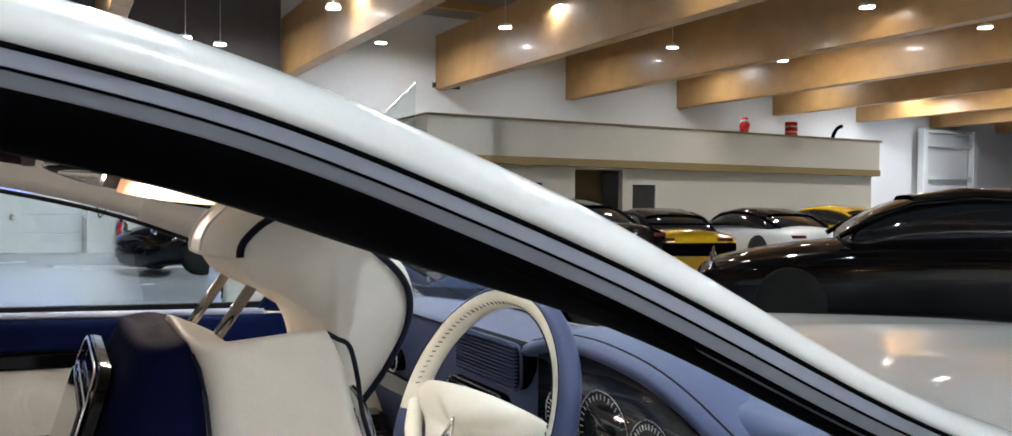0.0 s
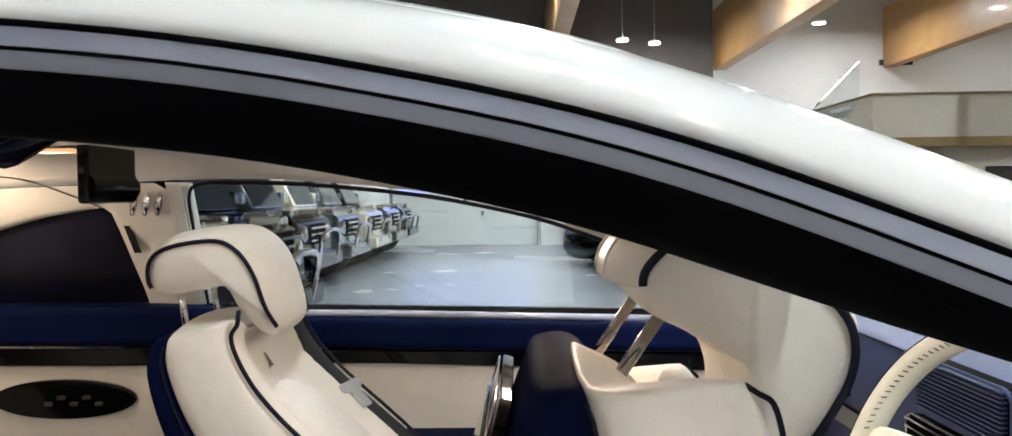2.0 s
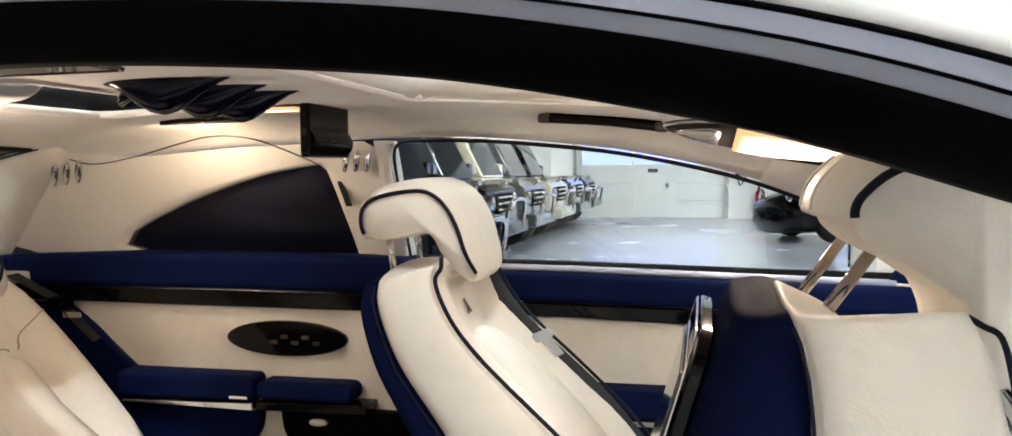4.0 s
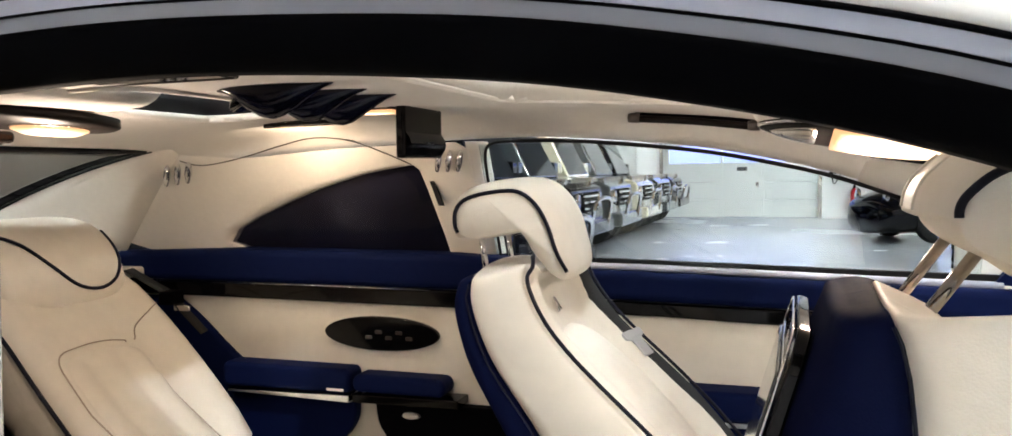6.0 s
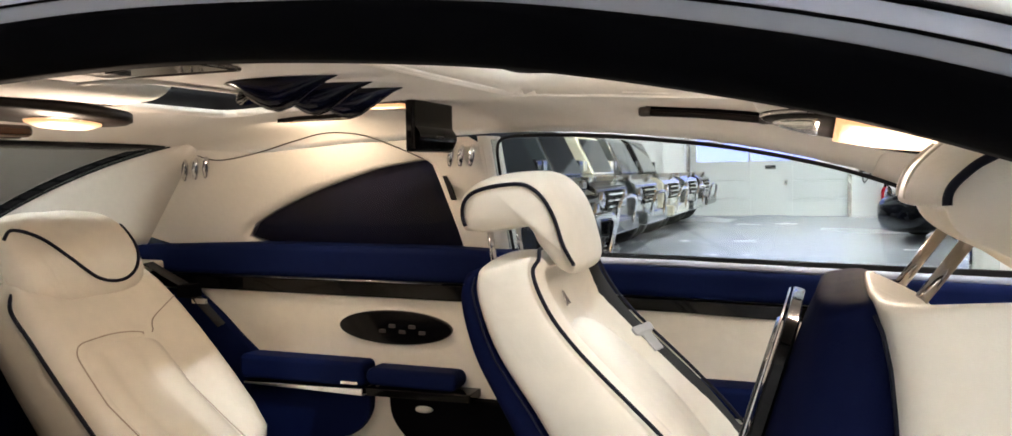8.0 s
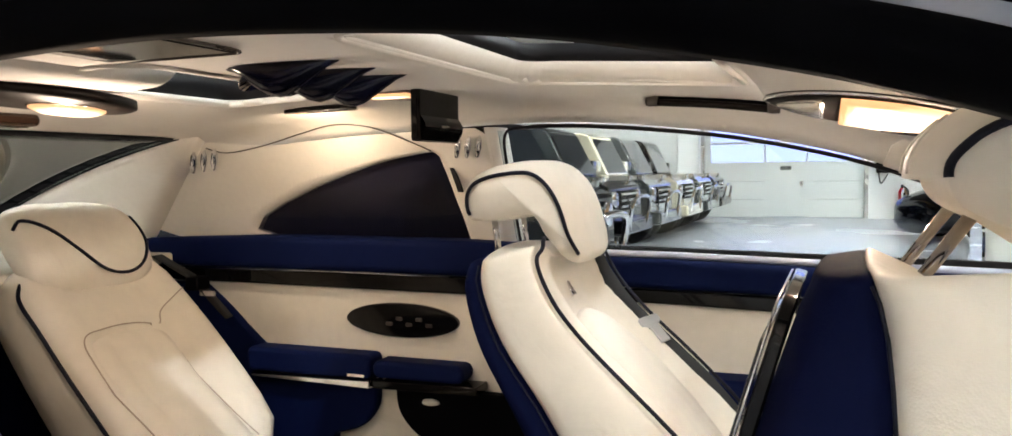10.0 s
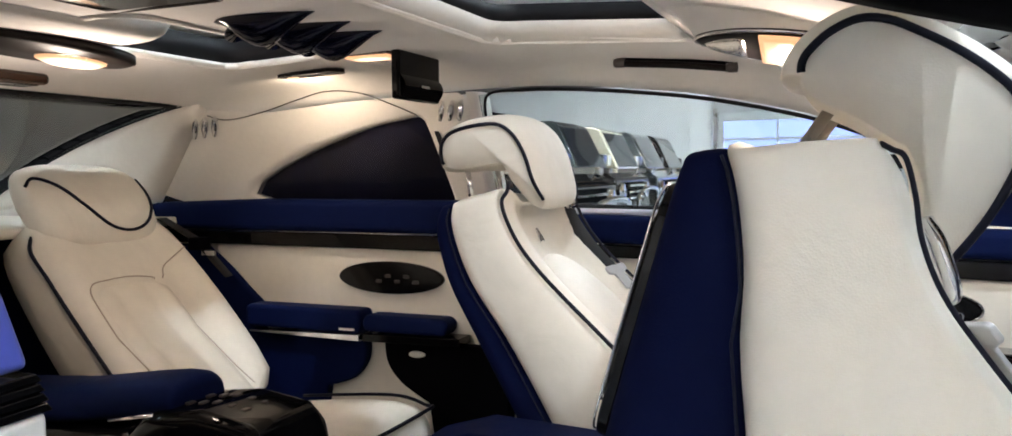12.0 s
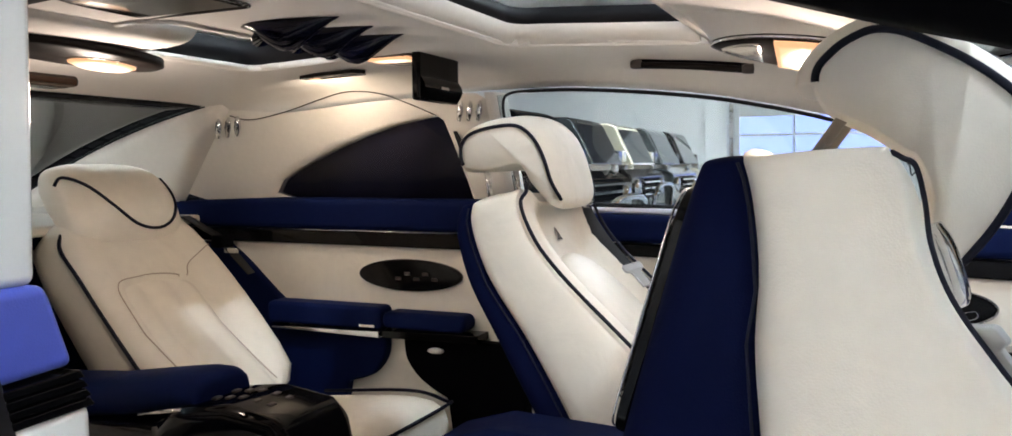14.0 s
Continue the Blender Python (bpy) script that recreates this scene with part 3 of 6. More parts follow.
def crown(x):
    return (lerp_table(CROWN, x - 0.06) + 2 * lerp_table(CROWN, x) + lerp_table(CROWN, x + 0.06)) / 4


def near_lift(x):
    """The door frame's edge lies above the window line."""
    return 0.034 * math.exp(-((x - 1.4) / 0.85) ** 2)


def liner(x, y):
    """Height of the headlining."""
    c, r = crown(x), rail(x) + 0.005 + (near_lift(x) if y < 0 else 0)
    return c - (c - r) * min(1.0, abs(y) / (rail_y(rail(x)) - 0.002)) ** 13


coupe = thing("coupe", "white two-door luxury coupe with a navy and cream cabin", "car")

# outer roof and pillars: one swept section on each side
SECTION = [(-0.66, 0.019), (-0.690, -0.002), (-0.715, -0.001), (-0.735, 0.009), (-0.750, 0.021), (-0.760, 0.031), (-0.766, 0.037)]
OUTER = [(-0.790, 0.0630), (-0.791, 0.0740), (-0.784, 0.0880), (-0.768, 0.1000), (-0.735, 0.1120), (-0.66, 0.1260)]


def outer(x):
    """The roof side grows thinner where it runs down into the pillar."""
    k = min(1.0, max(0.0, (x - 1.65) / 0.45))
    return [(a, 0.0618 + (b - 0.0618) * (1 - 0.30 * k * k * (3 - 2 * k))) for a, b in OUTER]


def lining(x):
    """The door frame's lining, thinner down the windscreen pillar."""
    k = min(1.0, max(0.0, (x - 1.45) / 0.40))
    k = 0.72 * k * k * (3 - 2 * k)
    return [(-0.766 + (a + 0.766) * (1 - 0.5 * k), 0.037 - (0.037 - b) * (1 - k)) for a, b in SECTION]


def side_section(x, pts, s):
    r = rail(x) + near_lift(x)
    dy = rail_y(rail(x)) - 0.715
    return [(x, s * (dy - y), r + dz) for y, dz in pts]


xs_roof = [-0.42 + 0.03 * i for i in range(90)]
for s in (-1, 1):
    if s < 0:
        solidify(part("door_frame_lining", loft([side_section(x, lining(x), s) for x in xs_roof], False, False), BLACKTRIM, coupe, "matt black door frame lining"), 0.006, 0)
    part("door_seal", tube([side_section(x, [(-0.7560, 0.0268)], s)[0] for x in xs_roof], 0.0030, 8), BLACKTRIM, coupe, "black rubber door seal")
    part("inner_trim_strip", loft([side_section(x, [(-0.7640, 0.0334), (-0.7685, 0.0386), (-0.7715, 0.0426), (-0.7748, 0.0468), (-0.7755, 0.0476)], s) for x in xs_roof], False, False), SEALGREY, coupe, "dark grey rubber strip")
    # the strip's fade into shade, put into the colour of its lower edge
    part("strip_shade", loft([side_section(x, [(-0.7565, 0.0288), (-0.7600, 0.0302), (-0.7640, 0.0334)], s) for x in xs_roof], False, False), LIPSHADE, coupe, "lower edge of the grey strip, darkened in colour as shade")
    part("strip_gap", tube([side_section(x, [(-0.7768, 0.0484)], s)[0] for x in xs_roof], 0.0015, 6), BLACKTRIM, coupe)
    part("roof_trim_strip", loft([side_section(x, [(-0.7770, 0.0488), (-0.7810, 0.0530), (-0.7850, 0.0568), (-0.7895, 0.0605)], s) for x in xs_roof], False, False), GREYTRIM, coupe, "satin grey trim strip")
    part("roof_gap_seal", tube([side_section(x, [(-0.790, 0.0618)], s)[0] for x in xs_roof], 0.0022, 6), BLACKTRIM, coupe)
    # body-coloured roof side that runs down into the windscreen pillar
    solidify(part("roof_side", loft([side_section(x, outer(x), s) for x in xs_roof], False, False), PAINT, coupe, "white painted roof side"), 0.006, -1)
# roof skin between the sides, ending at the windscreen head, with the sunroof's opening
def roof_edge(x):
    """Half width and height of the roof skin's edge."""
    a, b = outer(x)[-1]
    return rail_y(rail(x)) - 0.715 - a, rail(x) + near_lift(x) + b
def roof_z(x, y):
    half, r = roof_edge(x)
    k = min(1.0, max(0.0, (1.64 - x) / 0.20))
    return r + (0.03 + 0.06 * k) * (1 - min(1.0, abs(y) / half) ** 2)
bm = bmesh.new()
nx, ny = 60, 24
def roof_pt(i, j):
    x = -0.42 + 2.01 * i / nx
    y = (roof_edge(x)[0] + 0.001) * (2 * j / ny - 1)
    return x, y, roof_z(x, y)
vs = [[bm.verts.new(roof_pt(i, j)) for j in range(ny + 1)] for i in range(nx + 1)]
for i in range(nx):
    for j in range(ny):
        x, y, z = roof_pt(i + 0.5, j + 0.5)
        if (0.70 < x < 1.24 and abs(y) < 0.40) or (-0.02 < x < 0.38 and abs(y) < 0.36):
            continue
        bm.faces.new((vs[i][j], vs[i + 1][j], vs[i + 1][j + 1], vs[i][j + 1]))
solidify(part("roof_skin", bm, PAINT, coupe, "white painted roof skin"), 0.02)
for x0, x1, w, nm in ((0.68, 1.26, 0.42, "sunroof_glass"), (-0.04, 0.40, 0.38, "rear_roof_glass")):
    g = loft([[(x, -w + 2 * w * j / 10, roof_z(x, -w + 2 * w * j / 10) + 0.004) for j in range(11)] for x in [x0 + (x1 - x0) * i / 8 for i in range(9)]], False, False)
    solidify(part(nm, g, TINT, coupe, "dark tinted roof glass"), 0.006).visible_shadow = False
# headlining with openings
bm = bmesh.new()
nx, ny = 88, 72
X0, X1 = -0.46, 1.60
def P(i, j):
    x = X0 + (X1 - X0) * i / nx
    return x, (rail_y(rail(x)) - 0.002) * (2 * j / ny - 1)
def hole(x, y):
    def rr(x0, x1, w, r):
        dx, dy = max(x0 + r - x, x - x1 + r, 0), max(abs(y) - w + r, 0)
        return dx * dx + dy * dy < r * r
    return rr(0.73, 1.20, 0.37, 0.07) or rr(0.02, 0.33, 0.31, 0.06)
vs = [[bm.verts.new((*P(i, j), liner(*P(i, j)))) for j in range(ny + 1)] for i in range(nx + 1)]
for i in range(nx):
    for j in range(ny):
        if not hole(*P(i + 0.5, j + 0.5)):
            bm.faces.new((vs[i][j], vs[i + 1][j], vs[i + 1][j + 1], vs[i][j + 1]))
for v in [v for v in bm.verts if not v.link_faces]:
    bm.verts.remove(v)
solidify(part("headlining", bm, LINER, coupe, "cream suede headlining"), 0.012, 1)
for x0, x1, w, rise, cove in ((0.725, 1.205, 0.375, 0.038, 0.055), (0.015, 0.335, 0.315, 0.014, 0.0)):
    out = rounded(x0, x1, -w, w, 0.07, 6)
    ins = rounded(x0 + 0.7 * cove, x1 - 0.15 * cove, cove - w, w - cove, 0.06, 6)
    for nm, dz0, dz1, low, mat, lab in (("opening_rim", -0.004, rise, out, LINER, "pale rim of the roof opening"), ("opening_seal", rise, 0.075, ins, SEAL, "black seal of the roof opening")):
        bm = loft([[(x, y, liner(x, y) + dz0) for x, y in low], [(x, y, liner(x, y) + dz1) for x, y in ins]], True, False)
        solidify(part(nm, bm, mat, coupe, lab), 0.012, 1)
    part("opening_piping", tube([(x, y, liner(x, y) + 0.002) for x, y in out + out[:1]], 0.007, 6), LINER, coupe)

# windscreen and its pillars inside
for s in (-1, 1):
    rows = []
    for k in range(15):
        x = 1.46 + 0.06 * k
        r = rail(x)
        y = s * (rail_y(r) - 0.012)
        rows.append([(x, y, r + 0.004), (x + 0.015, y - s * 0.03, r + 0.045), (x + 0.06, y - s * 0.075, r + 0.075), (x + 0.10, y - s * 0.10, r + 0.07)])
    if s < 0:
        continue
    solidify(part("windscreen_pillar", loft(rows, False, False), LINER, coupe, "cream windscreen pillar trim"), 0.01, 0)
    part("pillar_seam", tube([r[2] for r in rows], 0.003, 6), SEAL, coupe)
    # upper edge seal of the side window
    if s > 0:
        part("window_top_seal", tube([(x, s * (rail_y(rail(x)) - 0.004), rail(x) - 0.004) for x in [0.63 + 0.05 * i for i in range(31)]], 0.0052, 8), SEAL, coupe, "black window seal")
corner = [(0.545, 1.01), (0.545, 1.10), (0.545, 1.20), (0.546, 1.275), (0.550, 1.312), (0.563, 1.334), (0.592, 1.343), (0.64, rail(0.64) - 0.004)]
part("window_rear_seal", tube([(v.x, rail_y(v.y) - 0.006, v.y) for v in spline([(a, b, 0) for a, b in corner], 5)], 0.0042, 8), SEAL, coupe, "black window seal")
head, brow = [], []
for k in range(13):
    y = -0.62 + 1.24 * k / 12
    top = (1.60, y, roof_z(1.59, y) - 0.012)
    head.append([top, (2.42 - 0.28 * (y / 0.62) ** 2, y * 1.22, 0.995)])
    brow.append([top, (1.606, y, (top[2] + liner(1.598, y)) / 2), (1.600, y, liner(1.598, y) - 0.002)])
solidify(part("windscreen_header", loft(brow, False, False), LINER, coupe, "cream windscreen header"), 0.006, 0)
solidify(part("windscreen", loft(head, False, False), CLEAR, coupe, "clear windscreen"), 0.005).visible_shadow = False

# bonnet and scuttle
rows = []
for i in range(14):
    x = 2.22 + 1.75 * i / 13
    rows.append([(x + 0.2 * (1 - (abs(j) / 10) ** 2), 0.088 * j, 0.965 - 0.10 * (i / 13) ** 1.6 + 0.02 * (1 - (j / 10) ** 2) - 0.09 * (abs(j) / 10) ** 5 + 0.012 * math.exp(-(j / 1.2) ** 2)) for j in range(-10, 11)])
solidify(part("bonnet", loft(rows, False, False), PAINT, coupe, "white painted bonnet"), 0.01)
part("scuttle", box_bm(2.12, 2.30, -0.80, 0.80, 0.86, 0.93), BLACKTRIM, coupe, "black scuttle panel", smooth=False, bevel=0.02)
for s in (-1, 1):
    part("front_wing", loft([[(x, s * 0.88, 0.86 - 0.05 * k / 8), (x, s * 0.985, 0.80 - 0.05 * k / 8), (x, s * 0.99, 0.45), (x, s * 0.93, 0.25)] for k, x in enumerate([2.15 + 0.23 * k for k in range(9)])], False, False), PAINT, coupe, "white front wing")
part("nose", box_bm(3.97, 4.25, -0.9, 0.9, 0.30, 0.82), PAINT, coupe, "white nose of the car", bevel=0.09)
part("floor_pan", box_bm(-1.6, 2.2, -0.88, 0.88, 0.18, 0.24), CARPET, coupe, "dark carpeted cabin floor", smooth=False)
part("firewall", box_bm(2.12, 2.2, -0.85, 0.85, 0.24, 0.86), CARPET, coupe, smooth=False)
part("sill", box_bm(0.62, 2.2, -0.98, -0.80, 0.20, 0.36), PAINT, coupe, "white door sill", bevel=0.03)
part("tail", box_bm(-2.4, -1.38, -0.92, 0.92, 0.30, 0.96), PAINT, coupe, "white tail of the car", bevel=0.1)
for s in (-1, 1):
    wheel(coupe, 2.95, s * 0.88, 0.35)
    wheel(coupe, -0.95, s * 0.88, 0.35)
# outer flank on the passenger side
part("outer_flank", loft([[(x, 0.94, 0.97), (x, 0.985, 0.85), (x, 0.99, 0.5), (x, 0.93, 0.22)] for x in (-2.0, -1.0, 0.0, 1.0, 2.15)], False, False), PAINT, coupe, "white outer flank")
part("rear_flank", loft([[(x, -0.94, 0.97), (x, -0.985, 0.85), (x, -0.99, 0.5), (x, -0.93, 0.22)] for x in (-2.0, -1.0, 0.0, 0.60)], False, False), PAINT, coupe, "white rear flank")

# rear bulkhead, shelf and rear window
part("rear_shelf", box_bm(-1.4, -0.62, -0.80, 0.80, 0.955, 0.985), CREAM, coupe, "cream rear shelf", smooth=False, bevel=0.01)
part("rear_bulkhead", box_bm(-0.98, -0.90, -0.82, 0.82, 0.24, 0.955), NAVY, coupe, smooth=False)
def rear_pt(k, y):
    """k 0 at the roof, 1 at the shelf."""
    return (-0.44 - 0.98 * k, y, 1.345 - 0.17 * k - 0.17 * k * k)
rg = [[rear_pt(k / 12, -0.64 + 1.28 * j / 10) for j in range(11)] for k in range(13)]
solidify(part("rear_window_glass", loft(rg, False, False), REARGLASS, coupe, "dark tinted rear window"), 0.005).visible_shadow = False
for s in (-1, 1):
    part("rear_window_seal", tube([Vector(rear_pt(k / 12, s * 0.616)) - Vector((0, 0, 0.006)) for k in range(13)], 0.0035, 8), SEAL, coupe, "black rear window seal")
part("rear_header_seal", tube([Vector(rear_pt(0.0, -0.60 + 0.1 * j)) - Vector((0.01, 0, 0.006)) for j in range(13)], 0.008, 6), SEAL, coupe)


for s in (-1, 1):
    part("shelf_side", prism_y([(-1.45, 0.90), (-0.76, 0.90), (-0.76, 1.05), (-0.84, 1.07), (-1.45, 1.03)], s * 0.70, s * 0.83), LINER, coupe, "pale suede side of the rear shelf", smooth=False, bevel=0.02)


# ---------------- side trim ----------------
def resample(outline, centre, n=72):
    """The outline met by n rays from a centre."""
    out, k = [], len(outline)
    for a in range(n):
        d = (math.cos(2 * math.pi * a / n), math.sin(2 * math.pi * a / n))
        best = None
        for i in range(k):
            (x0, z0), (x1, z1) = outline[i], outline[(i + 1) % k]
            ex, ez = x1 - x0, z1 - z0
            det = d[0] * -ez + d[1] * ex
            if abs(det) < 1e-9:
                continue
            px, pz = x0 - centre[0], z0 - centre[1]
            t = (px * -ez + pz * ex) / det
            u = (d[0] * pz - d[1] * px) / det
            if t > 0 and -1e-6 <= u <= 1 + 1e-6:
                best = t if best is None else max(best, t)
        out.append((centre[0] + d[0] * (best or 0.01), centre[1] + d[1] * (best or 0.01)))
    return out


QWIN = spline([(-0.318, 1.040, 0), (-0.322, 1.072, 0), (-0.290, 1.108, 0), (-0.18, 1.157, 0), (-0.04, 1.207, 0), (0.15, 1.260, 0), (0.28, 1.282, 0), (0.340, 1.287, 0), (0.356, 1.25, 0), (0.375, 1.15, 0), (0.390, 1.05, 0), (0.36, 1.036, 0), (0.0, 1.036, 0)], 4, True)
QWIN = [(p.x, p.y) for p in QWIN]
QOUT = [(-0.76, 1.02), (0.512, 1.02), (0.512, 1.345), (0.4, 1.345), (0.1, 1.335), (-0.2, 1.315), (-0.42, 1.33), (-0.70, 1.08)]
for s in (-1, 1):
    ctr = (0.12, 1.14)
    inn, outr = resample(QWIN, ctr), resample(QOUT, ctr)
    mid = [(i[0] + (o[0] - i[0]) * 0.12, i[1] + (o[1] - i[1]) * 0.12) for i, o in zip(inn, outr)]
    def sy(x, z, d):
        return s * (rail_y(z) - 0.10 * max(0.0, -0.15 - x) + d)
    bm = loft([[(x, sy(x, z, 0.03), z) for x, z in inn], [(x, sy(x, z, -0.004), z) for x, z in inn], [(x, sy(x, z, -0.012), z) for x, z in mid], [(x, sy(x, z, -0.012), z) for x, z in outr]], True, False)
    part("quarter_trim", bm, LINER, coupe, "cream trim round the quarter window")
    bm = bmesh.new()
    bm.faces.new([bm.verts.new((x, sy(x, z, 0.012), z)) for x, z in inn])
    solidify(part("quarter_window", bm, BLINDGLASS, coupe, "dark tinted quarter window with a drawn blind", smooth=False), 0.005)
    bm = bmesh.new()
    bm.faces.new([bm.verts.new((x, sy(x, z, 0.03), z)) for x, z in inn])
    part("window_blind", bm, material("dark_blind_fabric", (0.035, 0.034, 0.058), 0.9, scale=6, vary=0.06, bump=0, spec=0.1), coupe, "dark fabric window blind", smooth=False)
    # rear pillar between the rear window and the side
    rows = []
    for k in range(9):
        p = Vector(rear_pt(k / 8, s * 0.622))
        x = -0.40 - 0.30 * k / 8
        z = 1.335 - 0.30 * k / 8
        q = Vector((x, sy(x, z, -0.014), z))
        m = (p + q) / 2 + Vector((0.03, -s * 0.015, 0.01))
        rows.append([p, (p + m) / 2 + Vector((0.008, 0, 0)), m, (m + q) / 2, q])
    solidify(part("rear_pillar", loft(rows, False, False), LINER, coupe, "pale suede rear pillar trim"), 0.01, 0)
    # seam line above the quarter window
    line = ((-0.40, 1.312, 0.02), (-0.33, 1.297, 0.02), (-0.2, 1.316, 0.02), (-0.06, 1.347, 0.022), (0.06, 1.366, 0.030), (0.17, 1.356, 0.026), (0.27, 1.318, 0.018), (0.335, 1.288, 0.016))
    part("seam", tube(spline([(x, sy(x, z, -d), z) for x, z, d in line], 6), 0.0018, 5), SATIN, coupe)
    # pillar rounding towards the door glass
    bm = loft([[(0.502, s * (rail_y(z) - 0.014), z), (0.527, s * (rail_y(z) - 0.008), z), (0.539, s * (rail_y(z) + 0.02), z), (0.539, s * (rail_y(z) + 0.06), z)] for z in [1.01 + 0.042 * i for i in range(9)]], False, False)
    part("pillar_edge", bm, LINER, coupe)
    for k in range(3):
        x = 0.418 + 0.030 * k
        h = part("coat_hook", turned([(0, 0), (0.004, 0.002), (0.0075, 0.02), (0.0065, 0.036), (0.002, 0.046), (0, 0.046)], 10), CHROME, coupe, "chrome bullet-shaped coat hook")
        h.matrix_basis = pose(x, s * (rail_y(1.29) - 0.032), 1.266, 8 * s, 12, 0) @ Matrix.Scale(1.3, 4)
        h = part("coat_hook", turned([(0, 0), (0.004, 0.002), (0.0075, 0.02), (0.0065, 0.036), (0.002, 0.046), (0, 0.046)], 10), CHROME, coupe, "chrome bullet-shaped coat hook")
        h.matrix_basis = pose(-0.425 + 0.028 * k, s * (0.655 + 0.012 * k), 1.236 + 0.004 * k, 8 * s, 12, 0) @ Matrix.Scale(1.45, 4)
    part("belt_slot", prism_y([(0.368, 1.265), (0.382, 1.265), (0.415, 1.175), (0.402, 1.175)], s * (rail_y(1.22) - 0.022), s * (rail_y(1.22) - 0.010)), SEAL, coupe, "black belt slot", smooth=False)

# lower rear side panels, mirrored left and right
for s in (-1, 1):
    y = 0.80
    def slab(name, outline, d0, d1, mat, label="", bevel=0.006, yy=None):
        b = yy or y
        return part(name, prism_y(outline, s * (b - d0), s * (b + d1)), mat, coupe, label, smooth=False, bevel=bevel)
    slab("rear_side_panel", [(-0.9, 0.3), (0.60, 0.3), (0.60, 1.0), (-0.9, 1.0)], 0.0, 0.06, CREAM, "cream leather rear side panel")
    slab("belt_pad", [(-0.96, 0.945), (0.60, 0.940), (0.60, 1.03), (0.42, 1.04), (-0.3, 1.045), (-0.66, 1.035), (-0.96, 1.01)], 0.035, 0.08, NAVY, "navy leather belt line", 0.022)
    slab("lacquer_strip", [(-0.70, 0.898), (0.60, 0.888), (0.60, 0.938), (-0.70, 0.943)], 0.022, 0.01, LACQUER, "black lacquer strip", 0.006)
    part("strip_bead", tube([(-0.62, s * (y - 0.030), 0.940), (0.0, s * (y - 0.030), 0.942), (0.36, s * (y - 0.030), 0.938)], 0.0022, 6), CHROME, coupe, "thin chrome bead")
    diag = [(p.x, p.y) for p in spline([(-0.505, 0.893, 0), (-0.42, 0.83, 0), (-0.34, 0.76, 0), (-0.27, 0.702, 0)], 4)]
    slab("corner_pad", [(-0.9, 0.893)] + diag + [(-0.27, 0.3), (-0.9, 0.3)], 0.03, 0.0, NAVY, "navy leather corner pad", 0.012)
    slab("armrest", rounded(-0.30, 0.13, 0.640, 0.712, 0.02), 0.085, 0.0, NAVY, "navy leather armrest", 0.014)
    slab("armrest_lid", rounded(0.135, 0.42, 0.648, 0.700, 0.024), 0.082, 0.0, NAVY, "navy leather armrest lid", 0.014)
    slab("armrest_bead", [(-0.28, 0.624), (0.13, 0.618), (0.13, 0.640), (-0.28, 0.632)], 0.088, 0.0, CHROME, "chrome armrest bead", 0.003)
    slab("armrest_base", [(0.135, 0.618), (0.46, 0.622), (0.46, 0.646), (0.135, 0.642)], 0.080, 0.0, LACQUER, "black lacquer armrest base", 0.003)
    low = [(p.x, p.y) for p in spline([(0.125, 0.618, 0), (0.118, 0.55, 0), (0.07, 0.49, 0), (-0.02, 0.46, 0)], 5)]
    slab("lower_pad", [(-0.30, 0.3), (-0.30, 0.62)] + low + [(-0.05, 0.3)], 0.04, 0.0, NAVY, "navy leather lower pad", 0.01)
    pock = [(p.x, p.y) for p in spline([(0.19, 0.618, 0), (0.20, 0.55, 0), (0.25, 0.49, 0), (0.34, 0.44, 0)], 5)]
    slab("map_pocket", [(0.60, 0.3), (0.60, 0.62)] + pock + [(0.36, 0.3)], 0.045, 0.0, BLACKTRIM, "black map pocket", 0.01)
    part("pocket_lamp", turned([(0, -0.006), (0.012, -0.006), (0.014, 0.004), (0, 0.004)], 16, "y"), LINER, coupe, "small pale courtesy lamp").matrix_basis = pose(0.305, s * (y - 0.05), 0.585) @ Matrix.Diagonal((2.0, 1, 0.7, 1))
    cp = part("rear_control_panel", prism_y(ellipse(0.195, 0.805, 0.183, 0.050), s * (y - 0.014), s * (y + 0.004)), LACQUER, coupe, "black oval control panel", bevel=0.005)
    for i in range(5):
        part("switch", box_bm(0.15 + 0.032 * i, 0.17 + 0.032 * i, s * (y - 0.018) - 0.003, s * (y - 0.018) + 0.003, 0.79 + 0.016 * (i % 2), 0.80 + 0.016 * (i % 2)), SATIN, cp, smooth=False, bevel=0.002)
    part("script_badge", box_bm(0.06, 0.115, s * (y - 0.088) - 0.002, s * (y - 0.088) + 0.002, 0.650, 0.658), CHROME, coupe, "small chrome badge", smooth=False)

# near door jamb, seen where the driver's door stands open
for nm, outl, mat, lab in (("jamb_upper", [(-0.815, 1.35), (-0.825, 1.01), (-0.96, 1.01), (-0.86, 1.36)], PAINT, "white door pillar"),
                           ("jamb_pad", [(-0.822, 1.012), (-0.790, 0.915), (-0.965, 0.905), (-0.965, 1.008)], NAVYLIT, "navy leather pad on the door pillar"),
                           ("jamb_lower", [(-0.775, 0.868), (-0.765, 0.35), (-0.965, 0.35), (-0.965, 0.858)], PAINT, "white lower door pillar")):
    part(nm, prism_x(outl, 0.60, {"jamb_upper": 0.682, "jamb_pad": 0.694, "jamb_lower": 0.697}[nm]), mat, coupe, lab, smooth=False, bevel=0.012)
